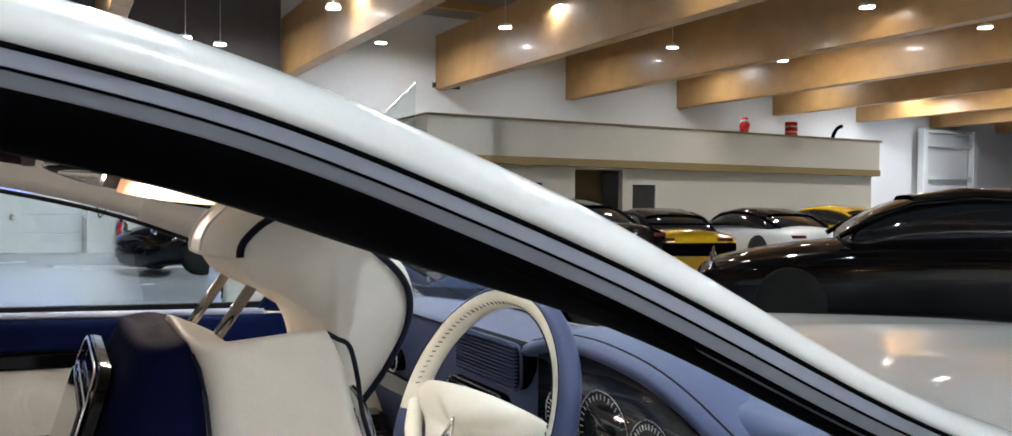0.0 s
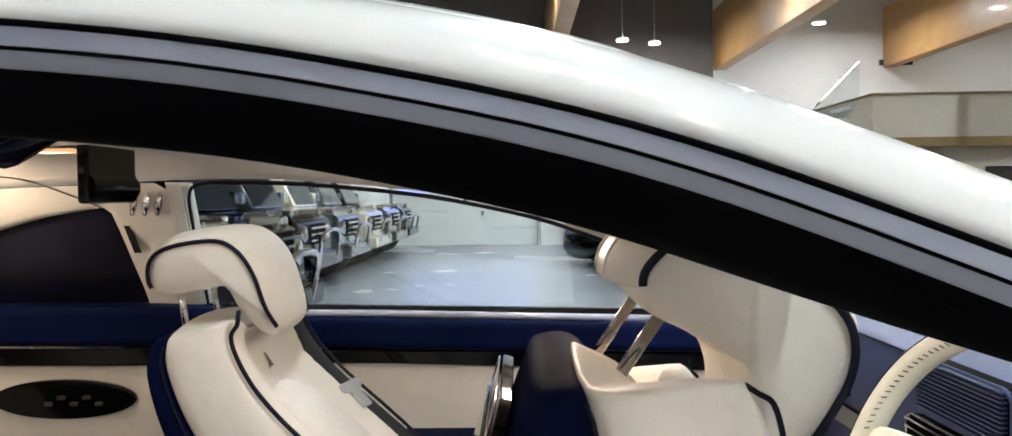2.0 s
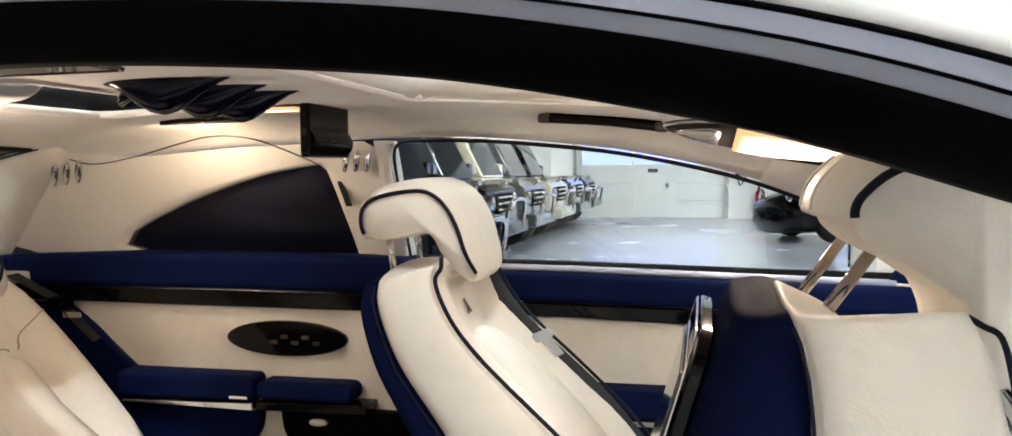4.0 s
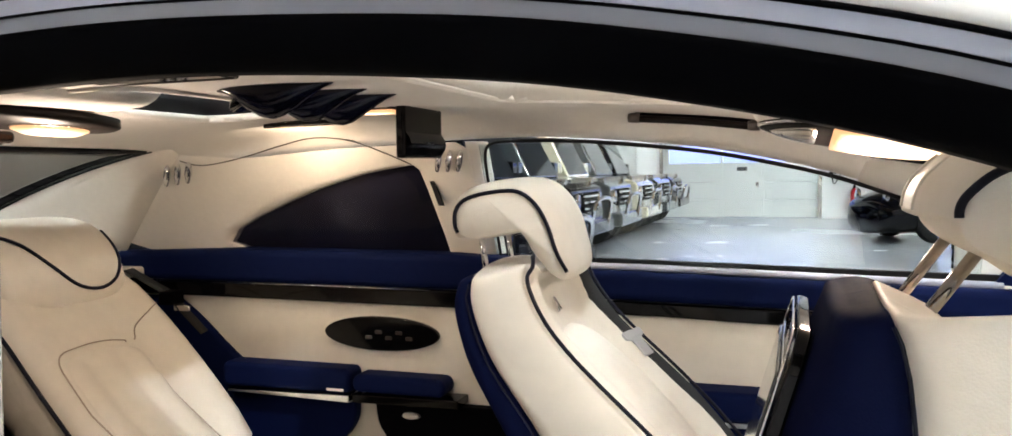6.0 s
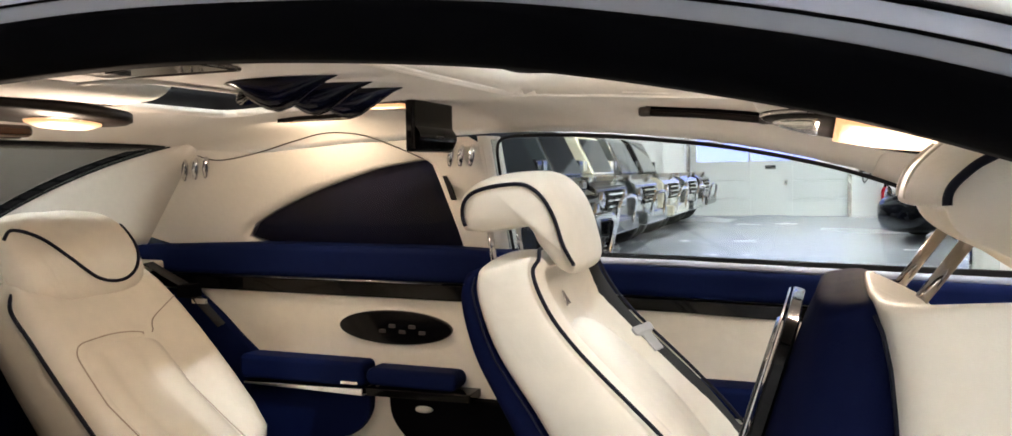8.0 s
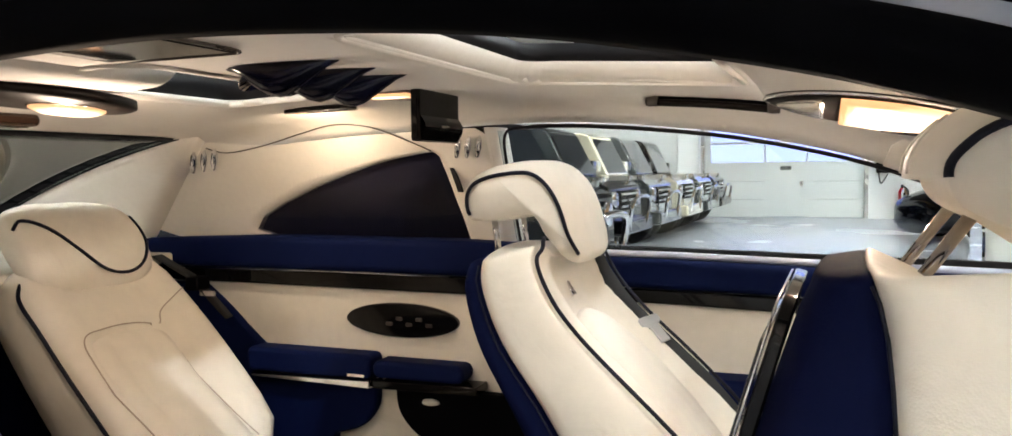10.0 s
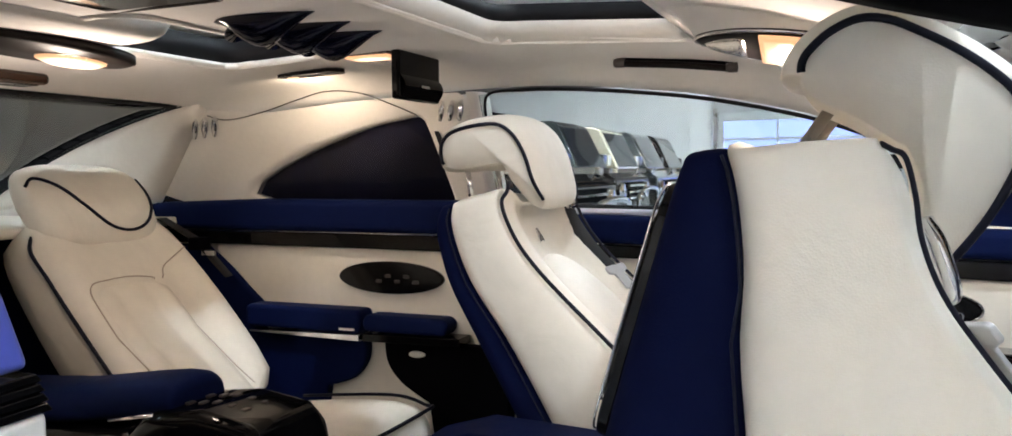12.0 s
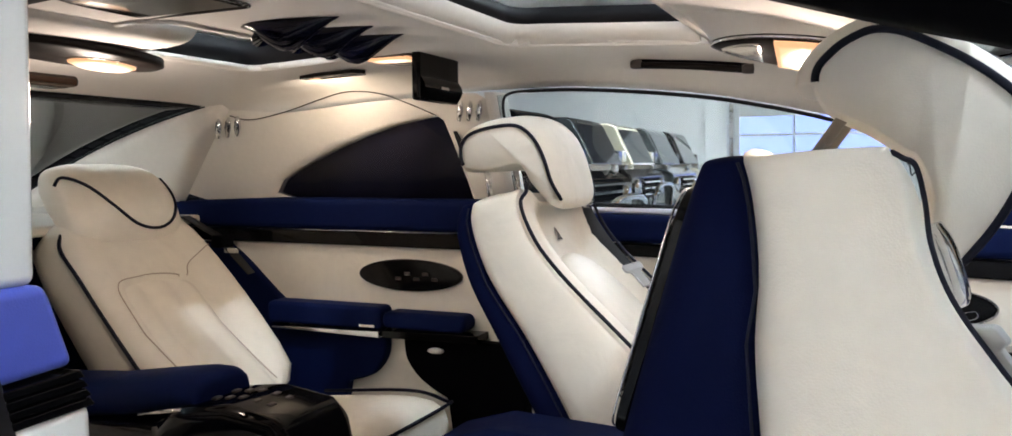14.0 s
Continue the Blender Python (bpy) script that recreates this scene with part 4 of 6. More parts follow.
part("jamb_seal", prism_x([(-0.90, 1.0), (-0.985, 0.99), (-0.985, 0.3), (-0.86, 0.3), (-0.865, 0.85)], 0.60, 0.70), SEAL, coupe, "black rubber jamb seal", smooth=False, bevel=0.01)
for k in range(4):
    part("jamb_ridge", prism_x([(-0.790 + 0.004 * k, 0.910 - 0.0115 * k), (-0.782 + 0.004 * k, 0.900 - 0.0115 * k), (-0.965, 0.892 - 0.0115 * k), (-0.965, 0.902 - 0.0115 * k)], 0.60, 0.698), LACQUER, coupe, "black ridged lacquer strip", smooth=False, bevel=0.002)

# ---------------- passenger door ----------------
door = thing("passenger_door", "closed passenger door with cream leather, navy pads and dark veneer", "car door", at=(0, 0, 0))
def dpart(name, bm, mat, label="", smooth=False, bevel=0.006, parent=None):
    return part(name, bm, mat, parent or door, label, smooth, bevel)
Y = 0.845
dpart("door_card", prism_y([(0.61, 0.3), (2.12, 0.3), (2.12, 0.98), (0.61, 0.99)], Y, Y + 0.08), CREAM, "cream leather door card")
dpart("top_pad", prism_y([(0.61, 0.925), (1.0, 0.918), (2.12, 0.895), (2.12, 0.968), (1.5, 0.982), (0.9, 1.0), (0.61, 1.005)], Y - 0.035, Y + 0.05), NAVY, "navy leather top pad", bevel=0.022)
dpart("lacquer_strip", prism_y([(0.61, 0.885), (1.0, 0.880), (2.12, 0.842), (2.12, 0.893), (1.0, 0.916), (0.61, 0.923)], Y - 0.022, Y + 0.01), LACQUER, "black lacquer strip")
dpart("sill_bead", tube([(0.545, Y - 0.005, 1.014), (1.0, Y - 0.002, 1.006), (1.5, Y + 0.002, 0.990), (1.78, Y + 0.004, 0.982)], 0.009, 8), GREYTRIM, "bright window sill bead", True, 0)
dpart("window_sill_seal", prism_y([(0.545, 1.0), (1.8, 0.972), (1.8, 1.005), (0.545, 1.036)], Y + 0.012, Y + 0.03), SEAL, "black window seal", bevel=0.003)
oval = dpart("control_panel", prism_y(ellipse(1.60, 0.780, 0.182, 0.052, 48), Y - 0.016, Y + 0.004), LACQUER, "black oval control panel", bevel=0.006)
part("bezel", tube([(x, Y - 0.014, z) for x, z in ellipse(1.60, 0.780, 0.183, 0.053, 48) + ellipse(1.60, 0.780, 0.183, 0.053, 48)[:1]], 0.003, 6), CHROME, oval, "chrome bezel")
part("door_handle", loft([[(1.44 + 0.012 * k, Y - 0.022 - 0.012 * math.sin(math.pi * k / 9) + 0.008 * math.cos(a), 0.790 - 0.004 * k + (0.004 + 0.012 * math.sin(math.pi * k / 9)) * math.sin(a)) for a in [2 * math.pi * q / 10 for q in range(10)]] for k in range(10)]), CHROME, oval, "chrome door handle")
for i in range(8):
    part("switch", box_bm(1.565 + 0.022 * (i % 3), 1.58 + 0.022 * (i % 3), Y - 0.020, Y - 0.014, 0.765 + 0.016 * (i // 3), 0.776 + 0.016 * (i // 3)), SATIN, oval, smooth=False, bevel=0.002)
part("seat_switch", tube(spline([(1.665, Y - 0.018, 0.815), (1.678, Y - 0.018, 0.815), (1.69, Y - 0.018, 0.77), (1.735, Y - 0.018, 0.775), (1.735, Y - 0.018, 0.757), (1.68, Y - 0.018, 0.752), (1.665, Y - 0.018, 0.815)], 4), 0.0022, 6), CHROME, oval, "chrome-lined seat-shaped switch")
part("seat_switch_icon", box_bm(1.635, 1.645, Y - 0.019, Y - 0.014, 0.765, 0.80), CHROME, oval, smooth=False)
dpart("armrest", prism_y(rounded(0.98, 1.385, 0.640, 0.712, 0.016), Y - 0.10, Y), NAVY, "navy leather armrest", bevel=0.014)
dpart("veneer_ledge", prism_y([(1.392, 0.648), (1.392, 0.706), (2.10, 0.690), (2.10, 0.652)], Y - 0.095, Y), WOOD, "dark glossy veneer ledge", bevel=0.01)
dpart("chrome_bead", prism_y([(0.98, 0.622), (1.385, 0.628), (2.10, 0.632), (2.10, 0.648), (1.385, 0.642), (0.98, 0.638)], Y - 0.102, Y), CHROME, "chrome armrest bead", bevel=0.003)
dpart("ledge_bead", tube([(1.44, Y - 0.085, 0.711), (1.62, Y - 0.085, 0.706)], 0.004, 6), CHROME, "chrome ledge handle", True, 0)
low = [(p.x, p.y) for p in spline([(1.375, 0.628, 0), (1.365, 0.585, 0), (1.32, 0.525, 0), (1.25, 0.488, 0), (1.15, 0.478, 0), (0.98, 0.478, 0)], 5)]
dpart("lower_pad", prism_y([(0.98, 0.63)] + low, Y - 0.05, Y), NAVY, "navy leather lower pad", bevel=0.01)
dpart("pocket_lid", prism_y([(1.40, 0.3), (1.40, 0.625), (1.485, 0.628), (1.485, 0.3)], Y - 0.045, Y), CREAM, "cream pocket lid", bevel=0.006)
dpart("door_pocket", prism_y([(1.492, 0.3), (1.492, 0.630), (2.1, 0.632), (2.1, 0.3)], Y - 0.048, Y), CREAM, "cream door pocket", bevel=0.006)
dpart("lid_button", prism_y(rounded(1.415, 1.46, 0.578, 0.592, 0.005), Y - 0.052, Y), SEAL, "black push button", bevel=0.002)
# side glass
bm = loft([[(x, rail_y(rail(x) - 0.01), rail(x) - 0.01) for x in [0.535 + 0.06 * i for i in range(21)]], [(x, 0.872, 0.985) for x in [0.535 + 0.06 * i for i in range(21)]]], False, False)
g = solidify(part("side_window", bm, CLEAR, door, "clear frameless side window", smooth=False), 0.004)
g.visible_shadow = False
dpart("mirror_sail", prism_y([(1.76, 0.985), (1.83, 1.07), (2.12, 0.96), (2.12, 0.955)], Y, Y + 0.03), NAVY, "navy mirror triangle", bevel=0.006)
# outside mirror
om = thing("door_mirror", "white outside mirror on the passenger door", "mirror", at=(1.72, 1.03, 1.04))
part("housing", prism_x(rounded(-0.11, 0.13, -0.075, 0.075, 0.05), -0.03, 0.10), PAINT, om, "white mirror housing", bevel=0.025)
part("mirror_glass", prism_x(rounded(-0.095, 0.115, -0.058, 0.058, 0.04), -0.036, -0.030), MIRROR, om, "mirror glass", smooth=False)
part("stalk", box_bm(-0.01, 0.06, -0.17, -0.08, -0.09, -0.05), PAINT, om, bevel=0.01)


# ---------------- seats ----------------
def front_y(y, w, df, rec):
    a = abs(y) / w
    k = min(1, max(0, (a - 0.42) / 0.34))
    k = k * k * (3 - 2 * k)
    edge = max(0.0, (a - 0.84) / 0.16)
    return df - rec * (1 - k) - 0.045 * edge ** 2.2


def backrest_ring(st, rec, inset=0.0, lift=0.0, dip=0.0, arch=0.022):
    """One section of a backrest between its rear edge, its front edge and its half width, as points round the padding."""
    xr, zr, xf, zf, w = st[:5]
    dx, dz = xf - xr, zf - zr
    n = math.hypot(dx, dz)
    ring = []
    for t in (0.0, 0.2, 0.5, 0.8, 0.94):
        ring.append((xr + dx * t, -(w + 0.010 * math.sin(math.pi * t) - 0.012 * t ** 6), zr + dz * t))
    for q in range(19):
        u = -1 + 2 * q / 18
        k = min(1.0, max(0.0, (abs(u) - 0.46) / 0.30))
        k = k * k * (3 - 2 * k)
        d = rec * (1 - k) + 0.020 * max(0.0, (abs(u) - 0.86) / 0.14) ** 2
        ring.append((xf - d * dx / n, (w - 0.010) * u, zf - d * dz / n))
    ring += [(x, -y, z) for x, y, z in ring[4::-1]]
    for u in (0.6, 0.0, -0.6):
        ring.append((xr - 0.016 * (1 - u * u), w * u, zr + arch * (1 - u * u)))
    cx, cz = xr + 0.46 * dx, zr + 0.46 * dz
    out = []
    for x, y, z in ring:
        t = ((x - xr) * dx + (z - zr) * dz) / (n * n)
        t = min(1.0, max(0.0, (t - 0.10) / 0.42))
        sink = dip * max(0.0, 1 - (abs(y) / (0.86 * w)) ** 6) * t * t * (3 - 2 * t)
        out.append((cx + (x - cx) * (1 - inset), y * (1 - 0.75 * inset), cz + (z - cz) * (1 - inset) + lift - sink))
    return out


def front_seat(name, label, side, stations, shell_back, head, under, rods, screen_at, dip, turn=0.0, lean=0.0, arch=0.022):
    """A front seat in the car's coordinates but for y, which counts from its middle. stations: rear edge, front edge and half width of the
    padding from its foot up to its shoulder; shell_back: the rear face of the navy shell at the same stations; head and under: the side of the
    headrest along its piped upper edge and back along its underside; side: +1 for the belt at +y; turn and lean: how far the backrest's
    inner side stands ahead of and below its outer side; arch: how far the rear of the shoulder rises to its middle."""
    e = thing(name, label, "car seat", "front seats")
    yc = 0.39 if side > 0 else -0.385
    e.location = (stations[0][0], yc, 0.24)
    org = Vector((stations[0][0], 0, 0.24))

    def here(pts):
        return [Vector(p) - org for p in pts]

    def set_back(pts):
        return [Vector((x + turn * (y + 0.24), y, z - lean * (y + 0.24))) - org for x, y, z in pts]

    rings = []
    for i, st in enumerate(stations):
        k = i / (len(stations) - 1)
        rings.append(backrest_ring(st, 0.052 * (1 - 0.75 * max(0.0, (k - 0.72) / 0.28)), dip=max(0.0, dip - (stations[-1][3] - st[3]) - 0.003 * (len(stations) - 1 - i)), arch=arch))
    top = stations[-1]
    for inset, lift, d in ((0.02, 0.005, 1.0), (0.06, 0.007, 1.0), (0.16, 0.007, 1.0), (0.45, 0.007, 1.0), (0.75, 0.007, 1.0)):
        rings.append(backrest_ring(top, 0.013, inset, lift, dip * d, arch))
    back = subsurf(part("backrest", loft([set_back(r) for r in rings]), CREAM, e, "cream leather backrest"))
    # navy shell that wraps the rear of the padding
    shell = []
    for st, (xb, zb) in zip(stations, shell_back):
        xr, zr, w = st[0] + 0.004, st[1], st[4] + 0.003
        ring = []
        for q in range(17):
            a = math.pi * q / 16
            y, t = w * math.copysign(abs(math.cos(a)) ** 0.50, math.cos(a)), math.sin(a) ** 0.42
            ring.append((xr + (xb - xr) * t, y, zr + (zb - zr) * t))
        ring += [(xr + 0.02, w * u, zr) for u in (-0.6, 0.0, 0.6)]
        shell.append(ring)
    last = shell[-1]
    mx, mz = sum(p[0] for p in last) / len(last), sum(p[2] for p in last) / len(last)
    for inset, lift in ((0.05, 0.005), (0.16, 0.009), (0.40, 0.011), (0.75, 0.011)):
        shell.append([(mx + (x - mx) * (1 - inset), y * (1 - 0.5 * inset), z + lift * (1 + 0.5 * (1 - (y / 0.25) ** 2))) for x, y, z in last])
    shell = [[(x - 0.8 * turn * (y + 0.24), y, z + (lean - 0.05 * (lean > 0)) * (y + 0.24)) for x, y, z in r] for r in shell]
    subsurf(part("back_shell", loft([set_back(r) for r in shell]), SHELLNAVY, e, "navy leather back shell"))
    part("shell_seam", tube(set_back([(st[0] + 0.003, -st[4] - 0.004, st[1]) for st in stations]), 0.0018, 6), PIPING, back, "dark seam between cream and navy leather")
    for s in (-1, 1):
        xr, zr, xf, zf, w = top
        pp = [(xf - 0.030, s * 0.125, zf + 0.004), (xf - 0.012, s * 0.175, zf + 0.012), (xf - 0.004, s * (w - 0.030), zf + 0.010), (xf + 0.001, s * (w - 0.010), zf - 0.004)]
        if side < 0:
            pp = [(xf - 0.014, s * (w - 0.018), zf + 0.001), (xf - 0.004, s * (w - 0.012), zf - 0.006)]
        pp += [(st[2] - 0.001, s * (st[4] - 0.006), st[3]) for st in stations[-2::-1]]
        part("piping", tube(spline(set_back(pp), 6), 0.0042 if side > 0 else 0.0026, 8), PIPING, back, "navy piping")

    def face(k, u, off):
        """A point in front of the padding, k from the foot to the shoulder, u across."""
        k = k * (len(stations) - 1)
        i = min(len(stations) - 2, int(k))
        a, b = stations[i], stations[i + 1]
        xr, zr, xf, zf, w = [p + (q - p) * (k - i) for p, q in zip(a, b)]
        n = math.hypot(xf - xr, zf - zr)
        return (xf + off * (xf - xr) / n, u * w, zf + off * (zf - zr) / n)

    # padded lumbar pillow
    ins = []
    for k, w, d in ((0.10, 0.52, -0.034), (0.28, 0.53, -0.026), (0.44, 0.52, -0.022), (0.56, 0.45, -0.026), (0.62, 0.32, -0.034), (0.645, 0.12, -0.044)):
        ins.append([face(k, w * u, d - 0.018 * abs(u) ** 4) for u in [-1 + q / 6 for q in range(13)]] + [face(k, w * u, d - 0.03) for u in (1, 0.5, 0, -0.5, -1)])
    subsurf(part("lumbar_insert", loft([set_back(r) for r in ins]), CREAM, back, "padded cream lumbar insert"))
    part("emblem", tube(set_back([face(0.70, -0.045, -0.042), face(0.755, 0, -0.040), face(0.70, 0.045, -0.042), face(0.715, 0, -0.042), face(0.70, -0.045, -0.042)]), 0.0026, 6), CHROME, back, "small chrome emblem")
    # headrest with a long curved neck
    side_line = spline([(x, 0, z) for x, z in head + under], 5, True)
    cx, cz = sum(v.x for v in side_line) / len(side_line), sum(v.z for v in side_line) / len(side_line)
    n_top = 5 * len(head)
    hr, W = [], 0.140

    def neck(i):
        """0 on the lobe, 1 at the end of the neck."""
        far = abs(i - n_top - 2) / (0.34 * n_top)
        k = max(0.0, 1 - far)
        return k * k * (3 - 2 * k)

    for u in (-1.0, -0.985, -0.94, -0.84, -0.66, -0.38, 0.0, 0.38, 0.66, 0.84, 0.94, 0.985, 1.0):
        k = (1 - abs(u) ** 3.2) ** 0.6
        ring = []
        for i, v in enumerate(side_line):
            a, b = side_line[i - 1], side_line[(i + 1) % len(side_line)]
            nx, nz = -(b.z - a.z), b.x - a.x
            m = math.hypot(nx, nz) or 1.0
            grow = (0.006 + 0.020 * min(1.0, max(0.0, (n_top - 6 - i) / 26))) * k if i < n_top else 0.006 * k
            ring.append((v.x + nx / m * grow, W * u * (1 - 0.30 * neck(i)), v.z + nz / m * grow))
        hr.append(here(ring))
    rest = part("headrest", loft(hr), CREAM, e, "cream leather headrest with a curved neck")
    for s in (-1, 1):
        line = [(v.x, s * (W * (1 - 0.30 * neck(i)) + 0.0015), v.z) for i, v in enumerate(side_line[:n_top - 4])]
        part("piping", tube(here(line), 0.0042, 8), PIPING, rest, "navy piping")
        part("rod", tube(here([(rods[0][0], s * 0.085, rods[0][1]), (rods[1][0], s * 0.085, rods[1][1])]), 0.0066, 12), CHROME if side > 0 else DARKCHROME, rest, "polished steel headrest rod")
    # creases where the leather is gathered at the rear of the headrest
    for f in (0.34, 0.66):
        line = [(hr[6][i].x, -W + 2 * W * f, hr[6][i].z) for i in range(1, 15)]
        part("head_seam", tube([p + Vector((0, 0, 0.0)) for p in map(Vector, line)], 0.0022, 6), CREAM, rest, "sewn cream seam")
    # belt with its guide on the outer shoulder
    low = 0.0 if side > 0 else 0.22
    part("belt_guide", tube(spline(set_back([face(0.985 - low, side * 0.70, 0.004), face(0.93 - low, side * 0.74, 0.012), face(0.84 - low, side * 0.73, 0.010), face(0.83 - low, side * 0.62, 0.004), face(0.92 - low, side * 0.60, 0.004), face(0.985 - low, side * 0.62, 0.0)]), 6), 0.007, 8), CHROME, e, "chrome belt guide")
    run = [(0.95, 0.66), (0.86, 0.67), (0.74, 0.68), (0.60, 0.69), (0.44, 0.70), (0.28, 0.71), (0.10, 0.72)][0 if side > 0 else 2:]
    a = spline(set_back([face(k, side * (u - 0.12), -0.034) for k, u in run]), 5)
    b = spline(set_back([face(k, side * (u + 0.05), 0.008 if side > 0 else -0.006) for k, u in run]), 5)
    solidify(part("seat_belt", strip(a, b), BELT, e, "black belt webbing"), 0.003, 0)
    p0, p1 = Vector(face(0.52, side * 0.715, 0.001)) - org, Vector(face(0.42, side * 0.715, 0.001)) - org
    tg = part("belt_tongue", prism_x(rounded(-0.030, 0.030, -0.010, 0.012, 0.006), -0.004, 0.004), ALU, e, "bright belt tongue holder", bevel=0.002)
    tg.matrix_basis = pose(*p0, 0, -math.degrees(math.atan2(p1.x - p0.x, p0.z - p1.z)), -side * 40) @ Matrix.Rotation(math.radians(12 * side), 4, "X")
    part("tongue_blade", prism_x([(-0.014, -0.062), (0.014, -0.062), (0.014, -0.016), (0.030, -0.008), (-0.030, -0.008), (-0.014, -0.016)], -0.003, 0.003), ALU, tg, "bright steel tongue", bevel=0.002)
    # screen in the back
    sx, sz, lean = screen_at
    fr = part("screen_frame", prism_x(rounded(-0.150, 0.150, -0.30, 0.0, 0.04), -0.008, 0.006), LACQUER, e, "black lacquer screen frame", bevel=0.003)
    fr.matrix_basis = pose(sx - org.x, 0, sz - org.z, 0, lean, 0)
    part("rear_screen", prism_x(rounded(-0.135, 0.135, -0.25, -0.045, 0.008), -0.016, -0.011), SCREEN, fr, "dark rear seat screen", bevel=0.002)
    for w, z0, z1, r in ((0.140, -0.256, -0.039, 0.012), (0.147, -0.296, -0.004, 0.037)):
        line = rounded(-w, w, z0, z1, r)
        part("screen_bezel", tube([(-0.0115, y, z) for y, z in line + line[:1]], 0.0014, 6), CHROME, fr, "chrome screen bezel")
    # cushion and plinth
    rings = []
    bx = stations[0][0] + 0.03
    for dx, z0, z1, w in ((-0.03, 0.06, 0.16, 0.22), (0.0, 0.03, 0.20, 0.245), (0.2, 0.02, 0.205, 0.255), (0.38, 0.02, 0.225, 0.25), (0.47, 0.04, 0.225, 0.235), (0.51, 0.09, 0.19, 0.20)):
        rings.append(here([(bx + dx, w * u, 0.24 + z1 - 0.02 * (abs(u) < 0.6)) for u in (-1, -0.8, -0.6, -0.2, 0.2, 0.6, 0.8, 1)] + [(bx + dx, w * u, 0.24 + z0) for u in (1, 0.3, -0.3, -1)]))
    subsurf(part("cushion", loft(rings), CREAM, e, "cream leather cushion"))
    bm = bmesh.new()
    box(bm, bx - org.x, bx - org.x + 0.45, -0.2, 0.2, 0.0, 0.06)
    part("plinth", bm, NAVY, e, "navy seat plinth", smooth=False, bevel=0.01)
    return e


front_seat("front_passenger_seat", "cream and navy leather front passenger seat, upright, with black belt", 1,
           [(1.010, 0.44, 1.270, 0.47, 0.235), (0.975, 0.54, 1.235, 0.60, 0.245), (0.930, 0.63, 1.165, 0.69, 0.250), (0.885, 0.71, 1.095, 0.762, 0.250), (0.840, 0.785, 1.030, 0.823, 0.250), (0.800, 0.838, 0.975, 0.873, 0.248),
            (0.765, 0.888, 0.925, 0.922, 0.247), (0.742, 0.937, 0.882, 0.973, 0.245), (0.725, 0.985, 0.853, 1.025, 0.243), (0.716, 1.022, 0.842, 1.062, 0.240), (0.720, 1.048, 0.848, 1.086, 0.234)],
           [(0.925, 0.42), (0.895, 0.52), (0.850, 0.61), (0.805, 0.69), (0.765, 0.765), (0.735, 0.82), (0.706, 0.872), (0.690, 0.920), (0.678, 0.968), (0.672, 1.008), (0.684, 1.040)],
           [(0.663, 1.140), (0.656, 1.176), (0.671, 1.203), (0.707, 1.218), (0.764, 1.226), (0.800, 1.222), (0.831, 1.198), (0.855, 1.157), (0.871, 1.108), (0.881, 1.080), (0.886, 1.062)],
           [(0.882, 1.049), (0.872, 1.045), (0.854, 1.058), (0.836, 1.086), (0.822, 1.108), (0.808, 1.133), (0.790, 1.144), (0.745, 1.136), (0.700, 1.130)],
           ((0.705, 1.040), (0.692, 1.150)), (0.676, 1.00, -28), 0.030)
front_seat("driver_seat", "cream and navy leather driver's seat tipped forward for rear entry", -1,
           [(1.470, 0.45, 1.880, 0.50, 0.235), (1.450, 0.58, 1.850, 0.62, 0.245), (1.432, 0.68, 1.800, 0.72, 0.250), (1.420, 0.79, 1.735, 0.80, 0.250), (1.412, 0.89, 1.670, 0.89, 0.250), (1.407, 0.96, 1.618, 0.96, 0.248),
            (1.415, 1.01, 1.584, 1.012, 0.247), (1.412, 1.055, 1.567, 1.058, 0.246), (1.408, 1.092, 1.561, 1.098, 0.245), (1.402, 1.120, 1.553, 1.130, 0.243), (1.396, 1.134, 1.545, 1.145, 0.239)],
           [(1.290, 0.44), (1.245, 0.55), (1.203, 0.66), (1.236, 0.77), (1.265, 0.87), (1.286, 0.94), (1.302, 0.995), (1.317, 1.045), (1.330, 1.085), (1.340, 1.112), (1.348, 1.128)],
           [(1.461, 1.217), (1.463, 1.230), (1.472, 1.242), (1.489, 1.256), (1.514, 1.266), (1.540, 1.263), (1.567, 1.250), (1.602, 1.229), (1.633, 1.204), (1.650, 1.183), (1.656, 1.160), (1.653, 1.131), (1.643, 1.102), (1.626, 1.067), (1.601, 1.030)],
           [(1.585, 1.008), (1.570, 1.010), (1.572, 1.050), (1.574, 1.100), (1.560, 1.138), (1.545, 1.149), (1.511, 1.172), (1.479, 1.188), (1.466, 1.201)],
           ((1.405, 1.065), (1.495, 1.195)), (1.334, 1.106, 16.5), 0.085, 0.08, 0.17, 0.05)


